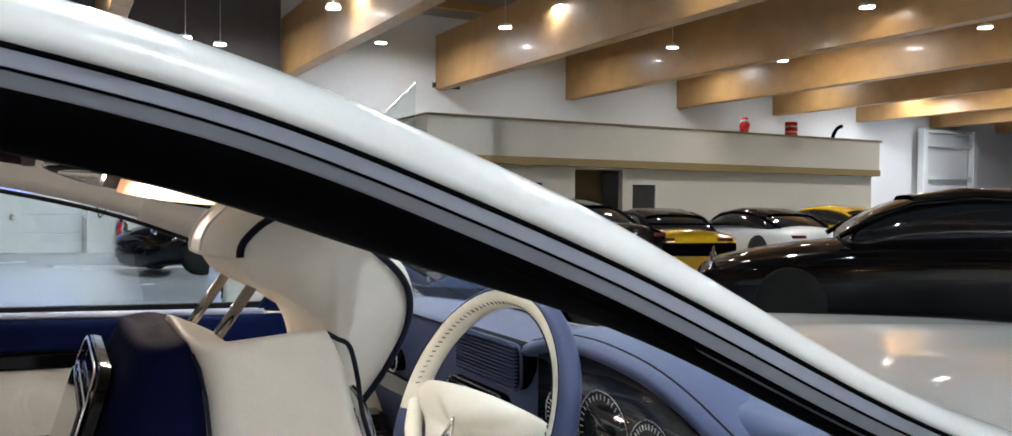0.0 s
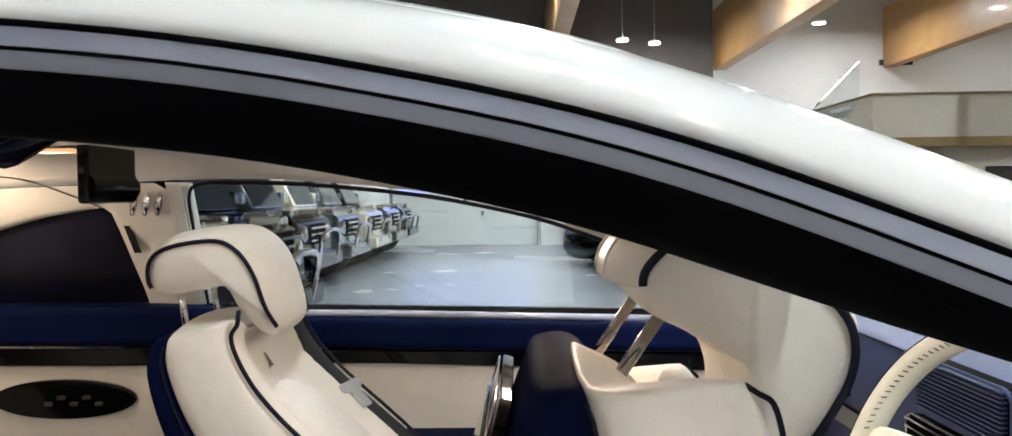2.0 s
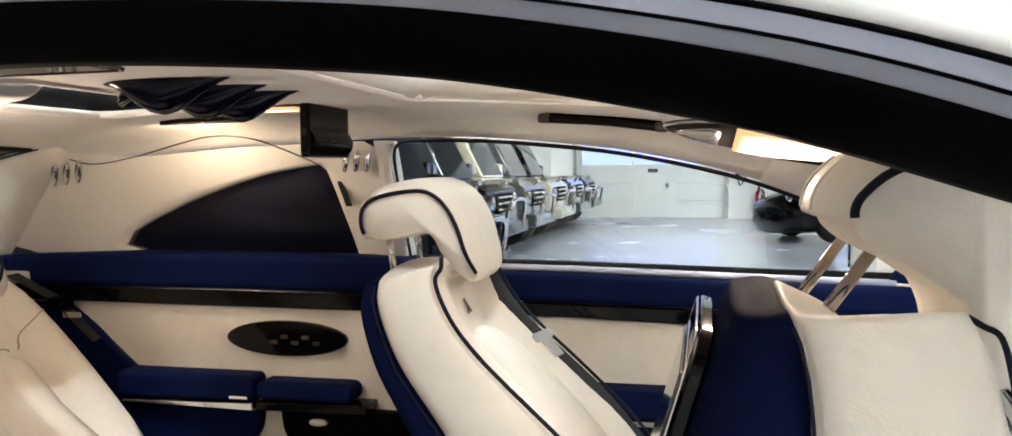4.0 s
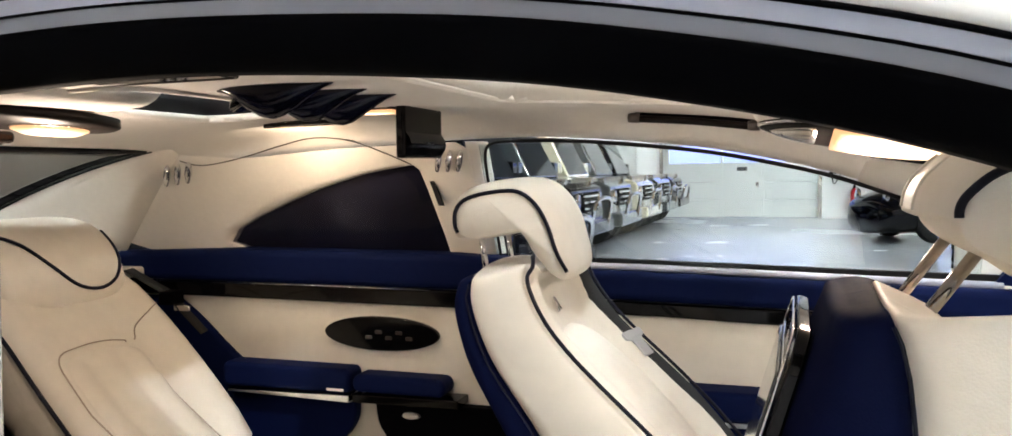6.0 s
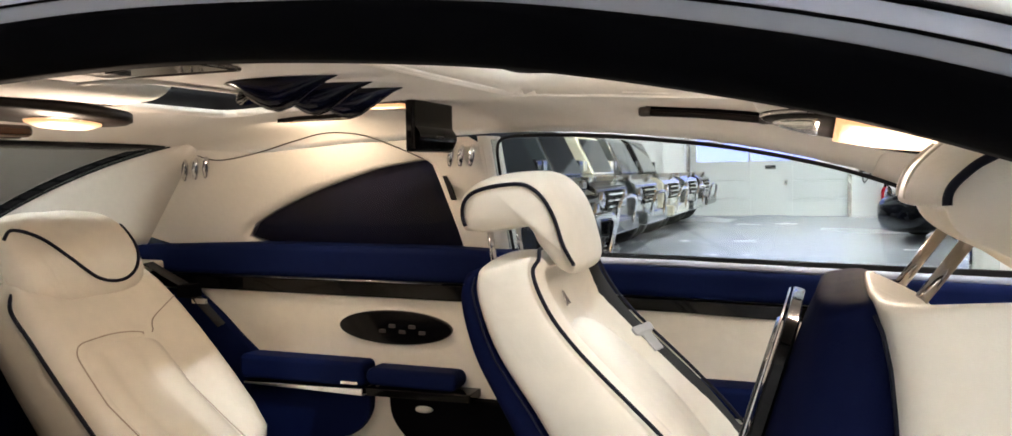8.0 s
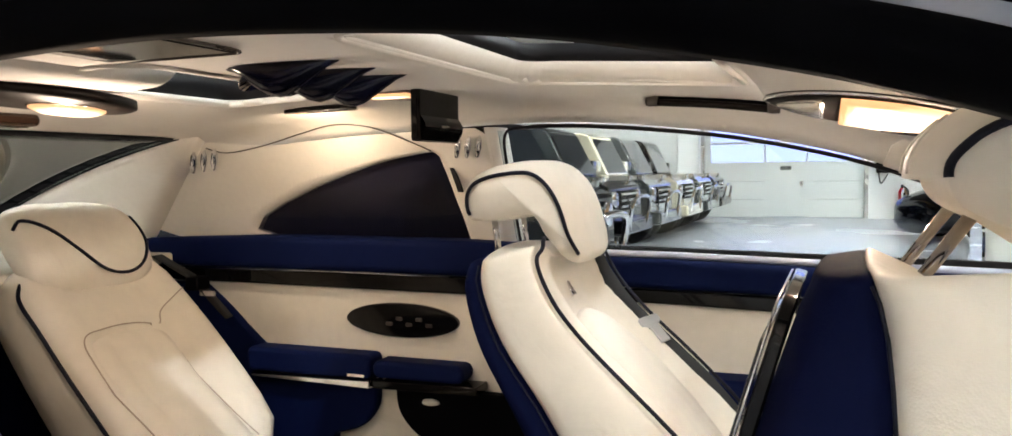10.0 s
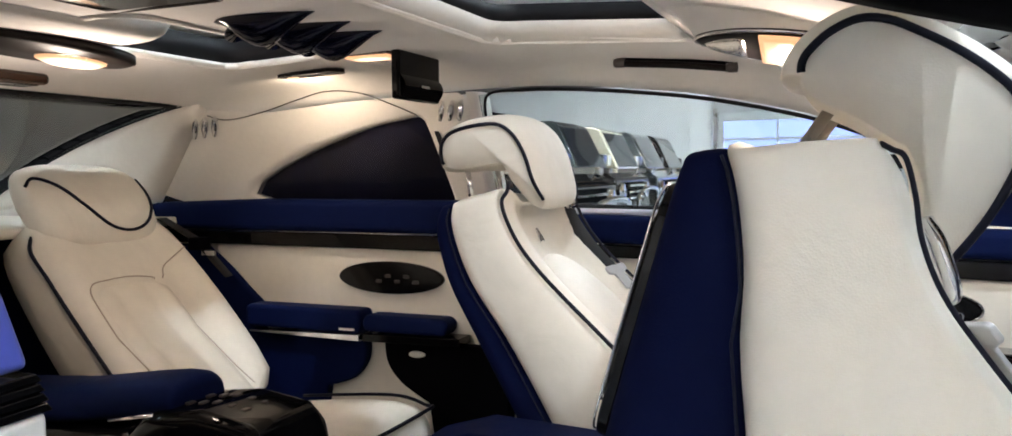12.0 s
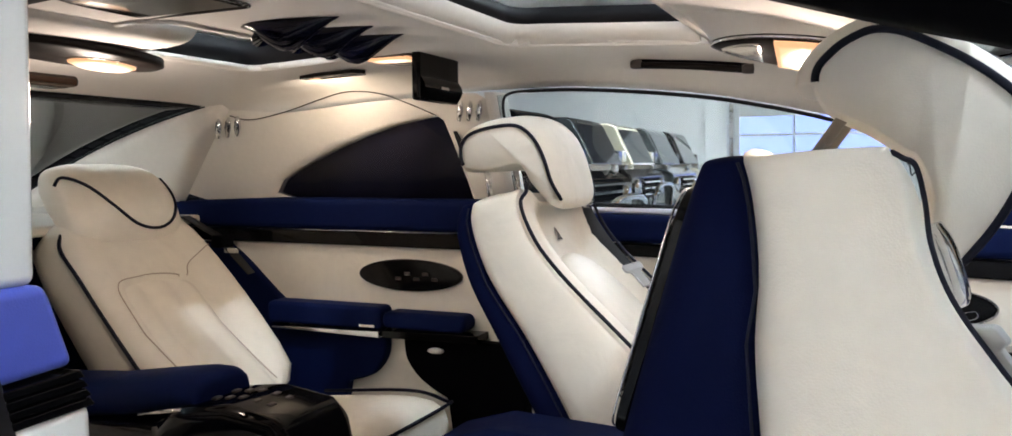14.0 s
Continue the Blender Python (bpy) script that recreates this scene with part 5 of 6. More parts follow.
def rear_seat(y):
    q = -0.06 if y > 0 else 0.06
    e = thing("rear_passenger_seat", "cream leather rear lounge seat with navy piping", "car seat", "rear seats")
    rings = []
    for h, w, df in ((0.0, 0.24, 0.14), (0.15, 0.25, 0.135), (0.35, 0.255, 0.12), (0.5, 0.25, 0.105), (0.62, 0.24, 0.09), (0.69, 0.215, 0.07), (0.72, 0.17, 0.03)):
        rec = 0.03 if h < 0.5 else 0.012
        fr = [(front_y(w * u, w, df, rec), w * u, h) for u in [-1 + 2 * k / 20 for k in range(21)]]
        rings.append(fr + [(-0.10, w * u, h) for u in [1 - 2 * k / 8 for k in range(9)]])
    back = subsurf(part("backrest", loft(rings), CREAM, e, "cream leather backrest"))
    def face(yy, h):
        w = lerp_table([(0.0, 0.24), (0.15, 0.25), (0.35, 0.255), (0.5, 0.25), (0.62, 0.24), (0.72, 0.17)], h)
        df = lerp_table([(0.0, 0.14), (0.15, 0.135), (0.35, 0.12), (0.5, 0.105), (0.62, 0.09), (0.69, 0.07)], h)
        return (front_y(yy, w, df, 0.03 if h < 0.45 else 0.018) + 0.005, yy, h)
    part("insert_seam", tube([face(v.x + q * min(1.0, v.y * 4), v.y + 0.025) for v in spline([(-0.150, 0.03, 0), (-0.150, 0.2, 0), (-0.147, 0.34, 0), (-0.135, 0.405, 0), (-0.09, 0.432, 0), (0.0, 0.442, 0), (0.08, 0.432, 0), (0.124, 0.405, 0), (0.136, 0.34, 0), (0.139, 0.2, 0), (0.139, 0.03, 0)], 6)], 0.0018, 6), SEAM, back, "stitched seam")
    part("shoulder_seam", tube([face(v.x, v.y) for v in spline([(0.124 + q, 0.43, 0), (0.135 + 0.7 * q, 0.48, 0), (0.16, 0.515, 0), (0.205, 0.535, 0)], 6)], 0.0018, 6), SEAM, back, "stitched seam")
    ins = []
    for i in range(29):
        u = -1 + 2 * i / 28
        top = 0.435 - 0.04 * abs(u) ** 4
        col = []
        for j in range(17):
            v = j / 16
            h = 0.02 + (top - 0.02) * v
            base = lerp_table([(0.0, 0.108), (0.15, 0.105), (0.35, 0.090), (0.5, 0.082)], h)
            edge = (1 - abs(u) ** 10) * (1 - v ** 16)
            col.append((base - 0.008 + (0.030 + 0.009 * abs(math.sin(1.5 * math.pi * (u + 1)))) * edge ** 0.5, -0.006 + 0.142 * u + q * min(1.0, h * 4), h + 0.025 * v))
        ins.append(col)
    part("fluted_inset", loft(ins, False, False), CREAM, back, "padded cream fluted inset")
    part("piping", tube(spline([(0.05, -0.20, 0.66), (0.058, -0.243, 0.60), (0.07, -0.250, 0.5), (0.085, -0.256, 0.35), (0.10, -0.25, 0.1)], 8), 0.005, 8), PIPING, back, "navy piping")
    # pillow headrest
    W, rings = 0.192, []
    for u in (-1, -0.97, -0.88, -0.7, -0.45, -0.2, 0, 0.2, 0.45, 0.7, 0.88, 0.97, 1):
        k = (1 - abs(u) ** 3) ** 0.5
        ring = []
        for q in range(20):
            a = 2 * math.pi * q / 20
            x, z = 0.074 * math.cos(a), 0.152 * math.sin(a)
            pleat = 0.013 * (1 - abs(math.sin(u * 5.2 + 0.3))) ** 2 if math.cos(a) > 0 else 0
            ring.append((0.055 + x * (0.35 + 0.65 * k) - pleat * 0.8 + 0.02 * abs(u) ** 2, W * u - 0.012, 0.728 + z * (0.5 + 0.5 * k)))
        rings.append(ring)
    hd = subsurf(part("headrest", loft(rings), CREAM, e, "cream pleated pillow headrest"))
    def on_pillow(yy, z):
        u = min(0.999, abs(yy) / W)
        k = (1 - u ** 3) ** 0.5
        za = min(0.98, abs((z - 0.728) / (0.152 * (0.5 + 0.5 * k))))
        return (0.055 + 0.074 * (0.35 + 0.65 * k) * (1 - za * za) ** 0.5 + 0.02 * u * u, yy - 0.012, z)
    line = spline([(-0.188, 0.77, 0), (-0.16, 0.79, 0), (-0.11, 0.755, 0), (-0.06, 0.69, 0), (0.0, 0.630, 0), (0.07, 0.612, 0), (0.13, 0.630, 0), (0.170, 0.68, 0), (0.186, 0.74, 0), (0.187, 0.79, 0)], 8)
    part("piping", tube([on_pillow(q.x, q.y) for q in line], 0.0045, 8), PIPING, hd, "navy piping")
    e.matrix_basis = pose(-0.166, y, 0.40, 0, -38, 0) @ Matrix.Diagonal((1, 1.044, 1.04, 1))
    c = thing("rear_bench_pad", "cream leather rear seat cushion", "car seat", "rear seat cushions", at=(-0.12, y, 0.24))
    rings = []
    for dx, z0, z1, w in ((-0.05, 0.05, 0.20, 0.24), (0.1, 0.02, 0.225, 0.255), (0.3, 0.02, 0.25, 0.26), (0.46, 0.02, 0.265, 0.255), (0.53, 0.03, 0.25, 0.245), (0.56, 0.08, 0.20, 0.22)):
        rings.append([(dx, w * u, z1 - 0.02 * (abs(u) > 0.9) + 0.012 * math.cos(u * 2)) for u in (-1, -0.92, -0.7, -0.35, 0, 0.35, 0.7, 0.92, 1)] + [(dx, w * u, z0) for u in (1, 0.4, -0.4, -1)])
    cu = subsurf(part("cushion", loft(rings), CREAM, c, "cream leather cushion"))
    part("piping", tube(spline([(0.1, -0.255, 0.22), (0.40, -0.257, 0.25), (0.52, -0.245, 0.235), (0.545, -0.2, 0.235), (0.548, 0.2, 0.235), (0.52, 0.245, 0.235), (0.40, 0.257, 0.25), (0.1, 0.255, 0.22)], 6), 0.005, 8), PIPING, cu, "navy piping")
    return e


rear_seat(0.383)
rear_seat(-0.383)
part_belt = thing("rear_belt", "black rear seat belt by the navy corner pad", "seat belt", at=(0, 0, 0))
solidify(part("webbing", strip([(-0.60, 0.66, 0.985), (-0.45, 0.655, 0.92), (-0.34, 0.68, 0.80)], [(-0.62, 0.72, 0.985), (-0.47, 0.715, 0.92), (-0.36, 0.735, 0.80)]), BELT, part_belt, "black webbing"), 0.003)
part("buckle", box_bm(-0.47, -0.42, 0.652, 0.71, 0.885, 0.925), BLACKTRIM, part_belt, "black buckle", bevel=0.006)
part("tongue", box_bm(-0.425, -0.37, 0.665, 0.672, 0.868, 0.885), CHROME, part_belt, "bright steel tongue", smooth=False, bevel=0.002)

# rear centre console
con = thing("rear_console", "rear centre console with navy armrest and black lacquer panel", "console", at=(-0.015, -0.06, 0.20))
part("armrest", loft([[(x, 0.085 * math.cos(a) * (1 if abs(math.cos(a)) > .7 else 1.1), z - 0.24 + 0.045 * math.copysign(abs(math.sin(a)) ** 0.6, math.sin(a))) for a in [2 * math.pi * k / 20 for k in range(20)]] for x, z in ((-0.30, 0.645), (-0.1, 0.66), (0.1, 0.69), (0.18, 0.70), (0.225, 0.70), (0.25, 0.69))]), NAVY, con, "navy leather armrest", bevel=0.015)
part("console_body", prism_y([(-0.4, 0.0), (-0.4, 0.36), (0.15, 0.40), (0.20, 0.445), (0.34, 0.462), (0.46, 0.445), (0.50, 0.41), (0.52, 0.3), (0.52, 0.0)], -0.115, 0.115), LACQUER, con, "black lacquer console body", bevel=0.03)
for i in range(5):
    for j in range(2):
        part("button", box_bm(0.25 + 0.036 * i, 0.264 + 0.036 * i, -0.045 + 0.06 * j, -0.023 + 0.06 * j, 0.450, 0.464 - 0.004 * abs(i - 2)), SATIN, con, "small dark console button", bevel=0.003)
part("chrome_lip", tube([(0.12, -0.118, 0.425), (0.24, -0.118, 0.448)], 0.004, 6), CHROME, con, "chrome lip")

# tunnel between the front seats and dashboard
tun = thing("centre_tunnel", "navy and veneer centre tunnel between the front seats", "console", at=(0, 0.03, 0.24))
part("tunnel_body", prism_y([(0.72, 0.0), (0.72, 0.36), (0.85, 0.40), (1.35, 0.38), (1.8, 0.36), (2.05, 0.46), (2.05, 0.0)], -0.085, 0.085), NAVY, tun, "navy leather tunnel", bevel=0.025)
part("veneer_top", prism_y([(1.3, 0.375), (1.3, 0.392), (1.8, 0.372), (2.0, 0.45), (2.0, 0.43), (1.8, 0.352)], -0.07, 0.07), WOOD, tun, "dark veneer top", bevel=0.006)

dash = thing("dashboard", "blue leather dashboard with chrome vents and round dials", "dashboard", at=(0.045, 0, -0.006))
prof = [(2.34, 0.985), (2.22, 1.025), (2.12, 1.03), (2.03, 1.01), (2.0, 0.94), (2.02, 0.80), (2.06, 0.70), (2.10, 0.55), (2.30, 0.55)]
part("dash_body", prism_y(prof, -0.84, 0.84), DASH, dash, "blue leather dash body", bevel=0.02)
part("dash_seam", tube([(2.026, y, 1.006) for y in (-0.1, 0.2, 0.5, 0.83)], 0.003, 6), PIPING, dash, "dark seam")
part("veneer_band", prism_y([(1.998, 0.80), (2.004, 0.845), (2.05, 0.845), (2.05, 0.80)], 0.12, 0.83), WOOD, dash, "dark veneer band", bevel=0.004)
# instrument hood, an arch that falls away towards the driver's door
ARCH = [(-0.83, 0.925), (-0.70, 0.957), (-0.636, 0.984), (-0.575, 1.012), (-0.507, 1.034), (-0.45, 1.045), (-0.35, 1.055), (-0.25, 1.052), (-0.18, 1.035), (-0.14, 1.02)]
def arch(y):
    return sum(lerp_table(ARCH, y + 0.015 * k) for k in range(-2, 3)) / 5
hood = []
for k in range(25):
    y = -0.82 + 0.68 * k / 24
    z = arch(y)
    hood.append([(2.30, y, min(z, 1.0) - 0.01), (2.16, y, z + 0.010), (2.07, y, z + 0.020), (2.015, y, z + 0.015), (1.984, y, z + 0.003), (1.980, y, z - 0.005), (1.988, y, z - 0.013), (2.06, y, z - 0.022)])
solidify(part("instrument_hood", loft(hood, False, False), DASH, dash, "blue leather instrument hood"), 0.004, 0)
part("hood_seam", tube([Vector(h[3]) + Vector((-0.012, 0, -0.003)) for h in hood], 0.0022, 6), PIPING, dash, "dark hood seam")
edge = [(-0.66 + 0.03 * k, arch(-0.66 + 0.03 * k) - 0.016) for k in range(17)]
cl = part("instrument_panel", prism_x([(-0.18, 0.82), (-0.66, 0.82)] + edge, 1.991, 2.03), SCREEN, dash, "black instrument panel")
for y, r in ((-0.26, 0.05), (-0.38, 0.068), (-0.50, 0.05)):
    part("dial_ring", tube([(1.990, y + r * math.cos(2 * math.pi * k / 28), 0.925 + r * math.sin(2 * math.pi * k / 28)) for k in range(29)], 0.002, 6), CHROME, cl, "silver dial ring")
    bm = bmesh.new()
    for k in range(24):
        a = radians(-30 + 240 * k / 23)
        c, s_ = math.cos(a), math.sin(a)
        tube([(1.9893, y + (r - 0.006) * c, 0.925 + (r - 0.006) * s_), (1.9893, y + (r - 0.014) * c, 0.925 + (r - 0.014) * s_)], 0.0009, 4, bm=bm)
    part("dial_marks", bm, LINER, cl, "white dial marks")
    part("needle", tube([(1.9886, y, 0.925), (1.9886, y - 0.7 * r, 0.925 - 0.3 * r)], 0.0014, 5), LINER, cl, "white needle")
# centre vents
for z0, z1, y0, y1, n in ((0.940, 1.025, -0.13, 0.15, 12), (0.862, 0.918, -0.06, 0.19, 4), (0.862, 0.918, 0.50, 0.76, 4)):
    v = part("air_vent", prism_x(rounded(y0, y1, z0, z1, 0.024), 1.985, 2.02), BLACKTRIM, dash, "dark slatted air vent", bevel=0.004)
    for k in range(n):
        z = z0 + (z1 - z0) * (k + 0.5) / n
        part("vent_slat", box_bm(1.975, 2.0, y0 + 0.012, y1 - 0.012, z - 0.0012, z + 0.0012), DASH if n > 5 else CHROME, v, smooth=False)
    part("vent_bezel", tube([(1.985, y, z) for y, z in rounded(y0, y1, z0, z1, 0.024) + rounded(y0, y1, z0, z1, 0.024)[:1]], 0.003, 6), DASH if n > 5 else CHROME, v)
part("vent_lever", box_bm(1.965, 1.985, 0.05, 0.09, 0.878, 0.90), CHROME, dash, "chrome vent lever", bevel=0.004)

sw = thing("steering_wheel", "cream and navy leather steering wheel with chrome emblem", "steering wheel")
R = 0.198
def rim(a0, a1, f0, f1, n, r=0.0185):
    """Part of the rim from a0 to a1 round the wheel, and from f0 to f1 round its section: 0 faces outwards, 90 the driver."""
    rings = []
    for k in range(n + 1):
        a = radians(a0 + (a1 - a0) * k / n)
        row = []
        for q in range(13):
            f = radians(f0 + (f1 - f0) * q / 12)
            rr = R + r * math.cos(f)
            row.append((-1.15 * r * math.sin(f), rr * math.cos(a), rr * math.sin(a)))
        rings.append(row)
    return loft(rings, False, False)
part("rim_leather", rim(-8, 188, -140, 76, 48), DASH, sw, "navy leather outer rim")
part("rim_ivory", rim(-8, 188, 76, 220, 48, 0.0182), IVORY, sw, "ivory leather inner rim")
part("rim_seam", tube([(-1.15 * 0.0186 * math.sin(radians(76)), (R + 0.0186 * math.cos(radians(76))) * math.cos(radians(a)), (R + 0.0186 * math.cos(radians(76))) * math.sin(radians(a))) for a in range(-8, 189, 4)], 0.0009, 5), PIPING, sw, "dark rim seam")
part("rim_lower", rim(188, 352, -180, 180, 40), DASH, sw, "navy leather lower rim")
bm = bmesh.new()
for k in range(54):
    a = radians(6 + 168 * k / 53)
    tube([(-0.0165, (R - 0.0140) * math.cos(a), (R - 0.0140) * math.sin(a)), (-0.0120, (R - 0.0172) * math.cos(a + 0.02), (R - 0.0172) * math.sin(a + 0.02))], 0.0009, 4, bm=bm)
part("rim_stitching", bm, PIPING, sw, "dark stitching")
# wide airbag pad that runs into both spokes
half = [(0.186, 0.030), (0.150, 0.036), (0.105, 0.040), (0.05, 0.043), (0.0, 0.044)]
lower = [(0.05, -0.104), (0.085, -0.086), (0.108, -0.052), (0.135, -0.024), (0.186, -0.010)]
face_line = half + [(-y, z) for y, z in half[-2::-1]] + [(-y, z) for y, z in lower[::-1]] + [(0.0, -0.108)] + lower
rings = []
for x, k in ((0.016, 0.90), (-0.004, 0.985), (-0.014, 0.97), (-0.026, 0.82), (-0.034, 0.50), (-0.037, 0.15)):
    rings.append([(x * (1 if abs(y) < 0.12 else 0.6), y * (k if abs(y) < 0.12 else min(1.0, k + 0.03)), -0.03 + (z + 0.03) * k) for y, z in face_line])
hub = subsurf(part("airbag_pad", loft(rings), IVORY, sw, "ivory leather airbag pad with two wide spokes"))
part("emblem", tube([(-0.042, -0.014, -0.045), (-0.042, 0, -0.008), (-0.042, 0.014, -0.045), (-0.042, 0, -0.035), (-0.042, -0.014, -0.045)], 0.003, 6), CHROME, hub, "chrome emblem")
for s in (-1, 1):
    part("lower_spoke", tube(spline([(-0.004, s * 0.178, -0.010), (-0.012, s * 0.150, -0.050), (-0.012, s * 0.122, -0.085), (-0.004, s * 0.118, -0.150)], 6), 0.015, 10), IVORY, sw, "ivory lower spoke")
part("column", turned([(0, 0.0), (0.03, 0.0), (0.034, 0.14), (0, 0.14)], 20, "x"), BLACKTRIM, sw, "black steering column")
sw.matrix_basis = pose(1.852, -0.312, 0.948, 0, 22, 6)

# ---------------- roof fittings ----------------
def overhead(x, y, z, w, d, label, shift, tilt, roll=-5):
    """An almond-shaped lamp, long in y by w and in x by d, its lens moved along it by shift."""
    e = thing("roof_lamp", label, "lamp", "roof lamps")
    out = [(d * math.copysign(abs(math.cos(a)) ** 0.8, math.cos(a)), w * math.copysign(abs(math.sin(a)) ** 1.15, math.sin(a))) for a in [2 * math.pi * k / 44 for k in range(44)]]
    part("frame", loft([[(a, b, 0.012) for a, b in out], [(a, b, -0.004) for a, b in out], [(a * 0.92, b * 0.94, -0.009) for a, b in out]]), LAMPFRAME, e, "dark brown almond lamp frame")
    inn = [(shift[0] + a * 0.50, shift[1] + b * 0.36) for a, b in out]
    mx, my = shift
    part("lens", loft([[(a, b, -0.006) for a, b in inn], [(a, b, -0.014) for a, b in inn], [(mx + (a - mx) * 0.7, my + (b - my) * 0.7, -0.021) for a, b in inn]]), LAMPGLOW, e, "glowing warm lens")
    part("lens_rim", tube([(a, b, -0.009) for a, b in inn + inn[:1]], 0.0022, 6), STEEL, e, "thin steel lens rim")
    e.matrix_basis = pose(x, y, z, roll, tilt, 0)
    return e


def bulb(x, y, z, watts, name):
    data = bpy.data.lights.new(name, "POINT")
    data.energy, data.color, data.shadow_soft_size = watts, (1.0, 0.80, 0.64), 0.04
    new(name, data).location = (x, y, z)


# front lamp: a wide lens that fills an almond frame under a cream blister
fl = thing("front_roof_lamp", "lit almond-shaped front roof lamp in a cream blister", "lamp", "roof lamps")
LD, LW = 0.150, 0.064
almond = [(LD * math.cos(a), LW * math.copysign(abs(math.sin(a)) ** 1.3, math.sin(a))) for a in [2 * math.pi * k / 56 for k in range(56)]]
part("blister", loft([[(a * 1.01, b * 1.02, 0.000) for a, b in almond], [(a * 1.10, b * 1.28, 0.016) for a, b in almond], [(a * 1.30, b * 2.0, 0.042) for a, b in almond], [(a * 1.5, b * 2.9, 0.058) for a, b in almond]], True, False), LINER, fl, "pale suede blister")
part("frame", loft([[(a, b, 0.030) for a, b in almond], [(a, b, -0.004) for a, b in almond], [(a * 0.94, b * 0.90, -0.008) for a, b in almond]]), LAMPFRAME, fl, "dark glossy lamp frame")
part("bezel", tube([(a, b, -0.004) for a, b in almond + almond[:1]], 0.0026, 6), CHROME, fl, "chrome lamp bezel")
lens = [(a * 0.95, b * 0.90) for a, b in almond if a * 0.95 > -0.36 * LD]
lens = sorted([q for q in lens if q[1] >= 0], key=lambda q: q[0]) + sorted([q for q in lens if q[1] < 0], key=lambda q: -q[0])
part("lens", loft([[(a, b, -0.007) for a, b in lens], [(a, b, -0.012) for a, b in lens], [(0.02 + (a - 0.02) * 0.85, b * 0.8, -0.016) for a, b in lens]]), LAMPGLOW, fl, "glowing warm lens")
part("clear_tip", loft([[(a * 0.90, b * 0.82, -0.009) for a, b in almond if a * 0.90 < -0.40 * LD], [(a * 0.86, b * 0.7, -0.013) for a, b in almond if a * 0.90 < -0.40 * LD]]), STEEL, fl, "bright reflector behind the clear tip")
part("switch_bar", box_bm(0.010, 0.150, 0.052, 0.074, -0.012, 0.012), LACQUER, fl, "black switch bar", bevel=0.004)
for x in (0.045, 0.085, 0.115):
    part("switch", box_bm(x, x + 0.022, 0.070, 0.077, -0.010, -0.002), SATIN, fl, smooth=False, bevel=0.002)
fl.matrix_basis = pose(1.420, -0.062, 1.307, -14, 9, 0)
bulb(1.42, -0.030, 1.280, 4.0, "front_roof_lamp_light")
# rear lamp console hanging under the roof
rc = thing("rear_roof_console", "cream suede roof console with a lit lamp", "roof console")
rows = []
for y, k in ((-0.58, 0.0), (-0.575, 0.7), (-0.55, 1.0), (-0.40, 1.0), (-0.25, 1.0), (-0.17, 1.0), (-0.135, 0.93), (-0.118, 0.65), (-0.112, 0.0)):
    top = 1.435
    rows.append([(x, y, top - (top - z) * k) for x, z in ((-0.20, 1.41), (-0.16, 1.392), (-0.05, 1.383), (0.10, 1.380), (0.20, 1.382), (0.232, 1.388), (0.245, 1.400), (0.25, 1.435))])
subsurf(part("console_shell", loft(rows, False, False), LINER, rc, "pale suede console shell"))
overhead(0.085, -0.280, 1.366, 0.21, 0.072, "lit almond-shaped rear roof lamp with warm glow", (-0.006, 0.070), -4, -2)
bulb(0.085, -0.20, 1.27, 2.0, "rear_roof_lamp_light")
part("spot_lens", turned([(0, -0.008), (0.013, -0.006), (0.015, 0.0), (0, 0.0)], 16), LAMPGLOW, rc, "small round glowing lens").matrix_basis = pose(0.075, -0.145, 1.371)
rb = thing("rear_lamp_bar", "dark brown closed lamp bar in the rear headlining", "lamp", at=(-0.31, -0.12, liner(-0.31, -0.12)))
part("bar_housing", box_bm(-0.045, 0.045, -0.17, 0.14, -0.022, 0.006), BROWNBAR, rb, "dark brown glossy housing", bevel=0.012)
part("bar_lens", box_bm(-0.03, 0.03, -0.15, 0.12, -0.025, -0.018), SATIN, rb, "dark lens", smooth=False, bevel=0.004)

# three gauge pods
pods = thing("roof_gauge_pods", "row of three glossy navy roof gauge pods", "gauges", at=(0.497, -0.02, -0.002))
for k in range(3):
    y = -0.125 + 0.115 * k
    rings = []
    for x, r, d in ((-0.100, 0.020, 0.003), (-0.080, 0.036, 0.008), (-0.060, 0.043, 0.022), (-0.042, 0.044, 0.038), (-0.022, 0.042, 0.050), (-0.004, 0.038, 0.054), (0.015, 0.033, 0.050), (0.040, 0.027, 0.037), (0.065, 0.020, 0.023), (0.090, 0.011, 0.010), (0.112, 0.003, 0.003)):
        zt = liner(0.42 + x, y) + 0.004
        rings.append([(x, y + r * math.cos(a), zt - d * max(0, math.sin(a)) ** 0.75) for a in [math.pi * q / 14 for q in range(15)]])
    p = part("gauge_pod", loft(rings), NAVYPOD, pods, "glossy navy pod")
    part("gauge_face", turned([(0, -0.002), (0.028, -0.002), (0.030, 0.004), (0, 0.004)], 24, "x"), SCREEN, p, "dark dial face").matrix_basis = pose(-0.062, y, liner(0.36, y) - 0.016, 0, 52, 0) @ Matrix.Diagonal((1, 1, 0.8, 1))

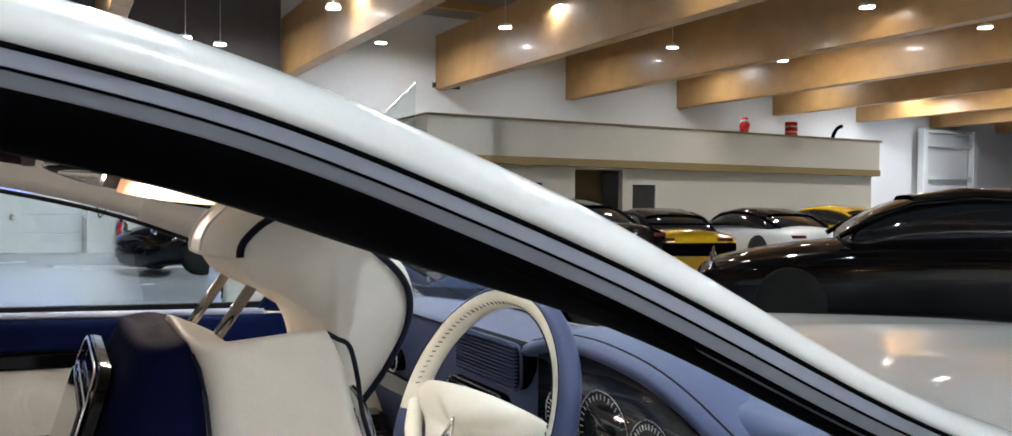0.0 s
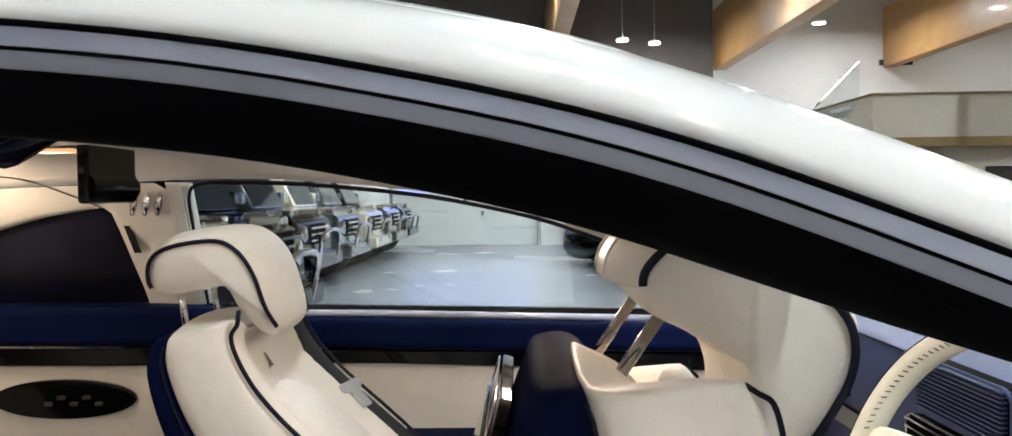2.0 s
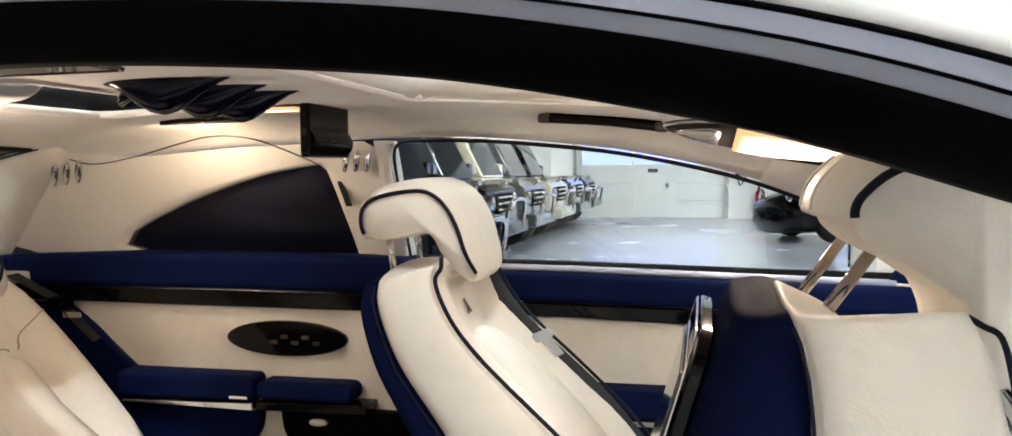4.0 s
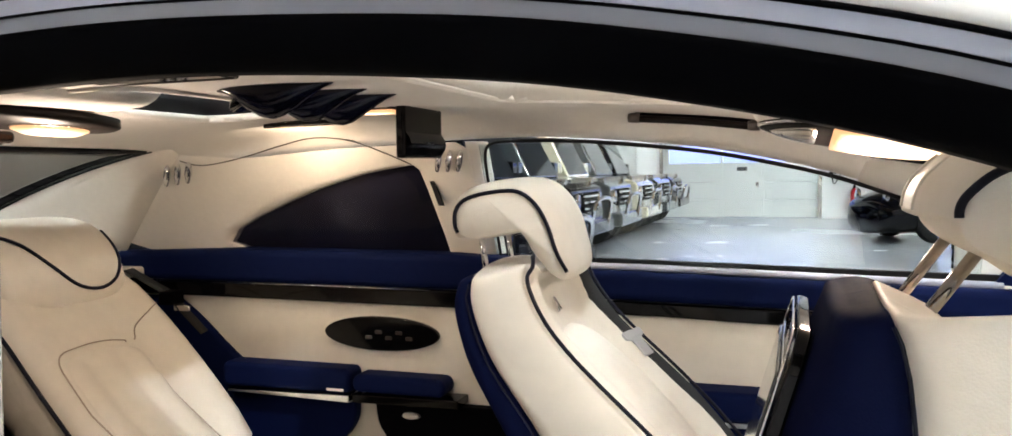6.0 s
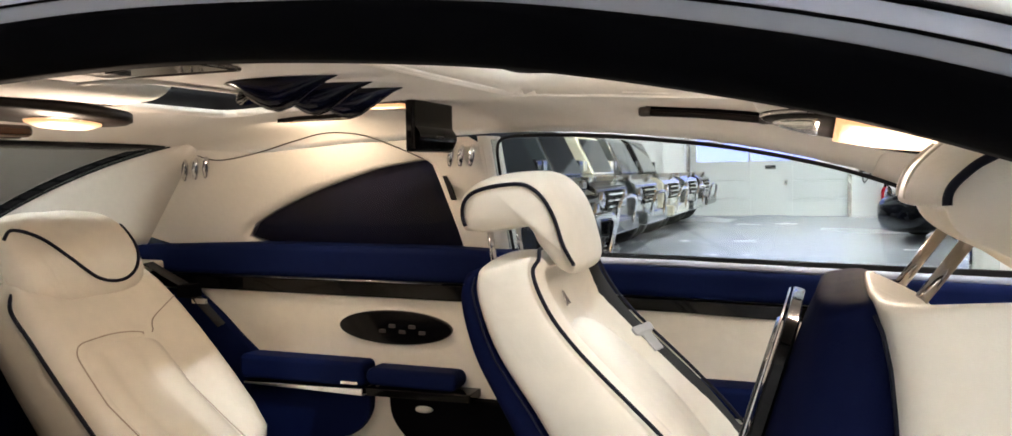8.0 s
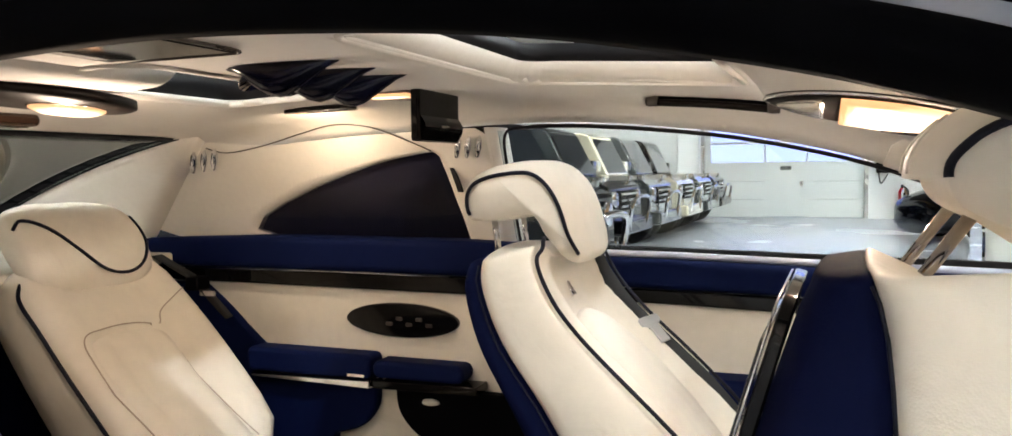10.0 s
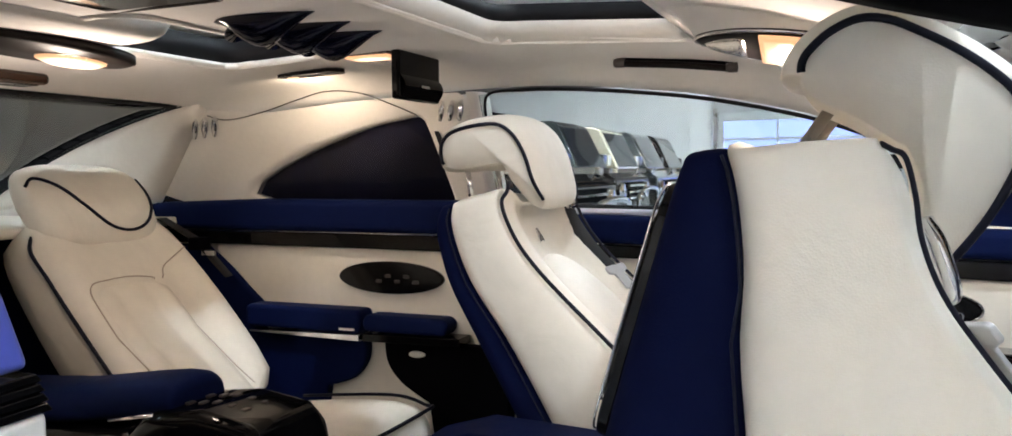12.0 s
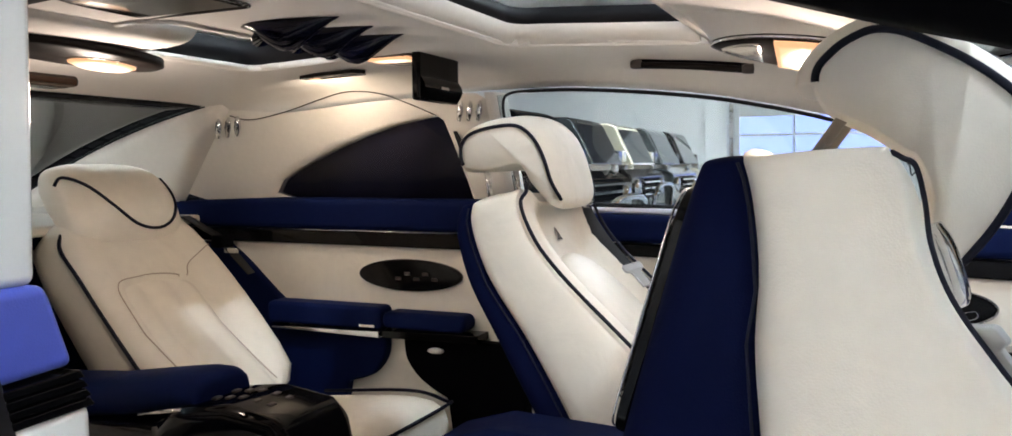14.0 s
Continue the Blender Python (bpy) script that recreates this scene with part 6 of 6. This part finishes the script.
# drop-down screen by the passenger side, with its lit recess
ds = thing("drop_down_screen", "black fold-down roof screen, opened", "screen", at=(0.50, 0.425, 0))
zt = liner(0.5, 0.42)
part("screen_case", box_bm(-0.012, 0.012, -0.105, 0.105, zt - 0.115, zt + 0.004), LACQUER, ds, "black lacquer screen case", bevel=0.008)
part("display", box_bm(-0.0165, -0.011, -0.092, 0.092, zt - 0.10, zt - 0.02), SCREEN, ds, "dark display", smooth=False, bevel=0.003)
part("front_bulge", loft([[(0.010 + 0.014 * math.sin(math.pi * q / 8), y, zt - 0.110 + 0.055 * q / 8) for q in range(9)] for y in (-0.098, -0.05, 0.0, 0.05, 0.098)], False, False), LACQUER, ds, "glossy lower lip")
part("logo_bar", box_bm(0.0235, 0.026, -0.02, 0.02, zt - 0.084, zt - 0.078), CHROME, ds, "pale bar", smooth=False)
part("recess", box_bm(-0.20, -0.02, -0.10, 0.10, zt - 0.006, zt + 0.008), SATIN, ds, "dark recess", smooth=False, bevel=0.004)
part("recess_lamp", box_bm(-0.15, -0.03, -0.09, -0.02, zt - 0.012, zt - 0.005), LAMPGLOW, ds, "glowing warm reading lamp", smooth=False, bevel=0.003)
ds2 = thing("closed_roof_screen", "black fold-down roof screen, closed flush", "screen", at=(0.44, -0.43, 0))
zt2 = liner(0.44, -0.43)
part("screen_lid", box_bm(-0.14, 0.11, -0.105, 0.105, zt2 - 0.005, zt2 + 0.01), LACQUER, ds2, "black lacquer lid", bevel=0.01)
part("lid_frame", tube([(x, y, zt2 - 0.003) for x, y in rounded(-0.15, 0.12, -0.115, 0.115, 0.02) + rounded(-0.15, 0.12, -0.115, 0.115, 0.02)[:1]], 0.003, 6), SATIN, ds2, "dark frame")
rs = thing("reading_spot", "small dark reading lamp plate with a lit spot", "lamp")
part("plate", prism_x([(y, z) for y, z in rounded(-0.03, 0.03, -0.006, 0.006, 0.004)], -0.10, 0.10), LAMPFRAME, rs, "dark plate", bevel=0.003)
part("plate_rim", tube([(-0.10, -0.028, -0.006), (0.10, -0.028, -0.006), (0.10, 0.028, -0.006), (-0.10, 0.028, -0.006), (-0.10, -0.028, -0.006)], 0.0025, 6), STEEL, rs, "steel rim")
part("lens", turned([(0, -0.012), (0.014, -0.010), (0.016, -0.004), (0, -0.004)], 16), LAMPGLOW, rs, "glowing lens").location = (-0.07, 0, 0)
rs.matrix_basis = pose(0.15, 0.475, liner(0.15, 0.475) - 0.006, 3, 0, -12)
disc_lamp(0.085, 0.49, liner(0.09, 0.49) - 0.03, 0.5, 0.03, (1.0, 0.78, 0.55), "reading_spot_light", (0.06, 0.76, 1.15))

# grab handles
for s in (-1, 1):
    gh = thing("grab_handle", "black folded grab handle above the door", "handle", "grab handles")
    pts = spline([(0.965, s * 0.625, liner(0.965, 0.625) - 0.006), (1.10, s * 0.627, liner(1.10, 0.627) - 0.005), (1.235, s * 0.625, liner(1.235, 0.625) - 0.006)], 8)
    part("recess", tube(pts, 0.019, 10, flat=0.6), BLACKTRIM, gh, "black handle recess")
    part("grip", tube([p + Vector((0, -s * 0.012, -0.008)) for p in pts[1:-1]], 0.0085, 8), LAMPFRAME, gh, "dark grip")
    for p in (pts[0], pts[-1]):
        part("pivot", turned([(0, -0.012), (0.010, -0.014), (0.012, -0.006), (0.012, 0.012), (0, 0.014)], 14, "x"), SATIN, gh, "dark grey pivot").location = p + Vector((0, -s * 0.012, -0.006))

# sun visors
for s in (1,):
    sv = thing("sun_visor", "cream sun visor folded against the headlining", "sun visor", "sun visors")
    rows = [[(x, s * y, liner(x, s * y) - 0.010 - (0.012 if 0.1 < y < 0.55 else 0.006)) for y in (0.12, 0.14, 0.3, 0.45, 0.56, 0.575)] for x in (1.36, 1.375, 1.44, 1.51, 1.525)]
    solidify(part("visor_panel", loft(rows, False, False), LINER, sv, "cream visor panel"), 0.014, 0)

# inside mirror
im = thing("inside_mirror", "black framed inside rear-view mirror", "mirror", )
shape = [(0.135 * math.copysign(abs(math.cos(a)) ** 0.6, math.cos(a)), 0.042 * math.copysign(abs(math.sin(a)) ** 0.7, math.sin(a))) for a in [2 * math.pi * k / 36 for k in range(36)]]
part("housing", loft([[(-0.012, y, z) for y, z in shape], [(0.012, y * 1.0, z * 1.0) for y, z in shape], [(0.035, y * 0.8, z * 0.7) for y, z in shape]]), BLACKTRIM, im, "black mirror housing")
part("mirror_glass", loft([[(-0.0125, y * 0.93, z * 0.84) for y, z in shape], [(-0.0145, y * 0.93, z * 0.84) for y, z in shape]]), MIRROR, im, "mirror glass", smooth=False)
part("stem", tube([(0.03, 0, 0.01), (0.05, 0, 0.06), (0.03, 0, 0.085)], 0.012, 8), BLACKTRIM, im, "black stem")
im.matrix_basis = pose(1.597, 0.0, 1.240, 0, -10, 14)
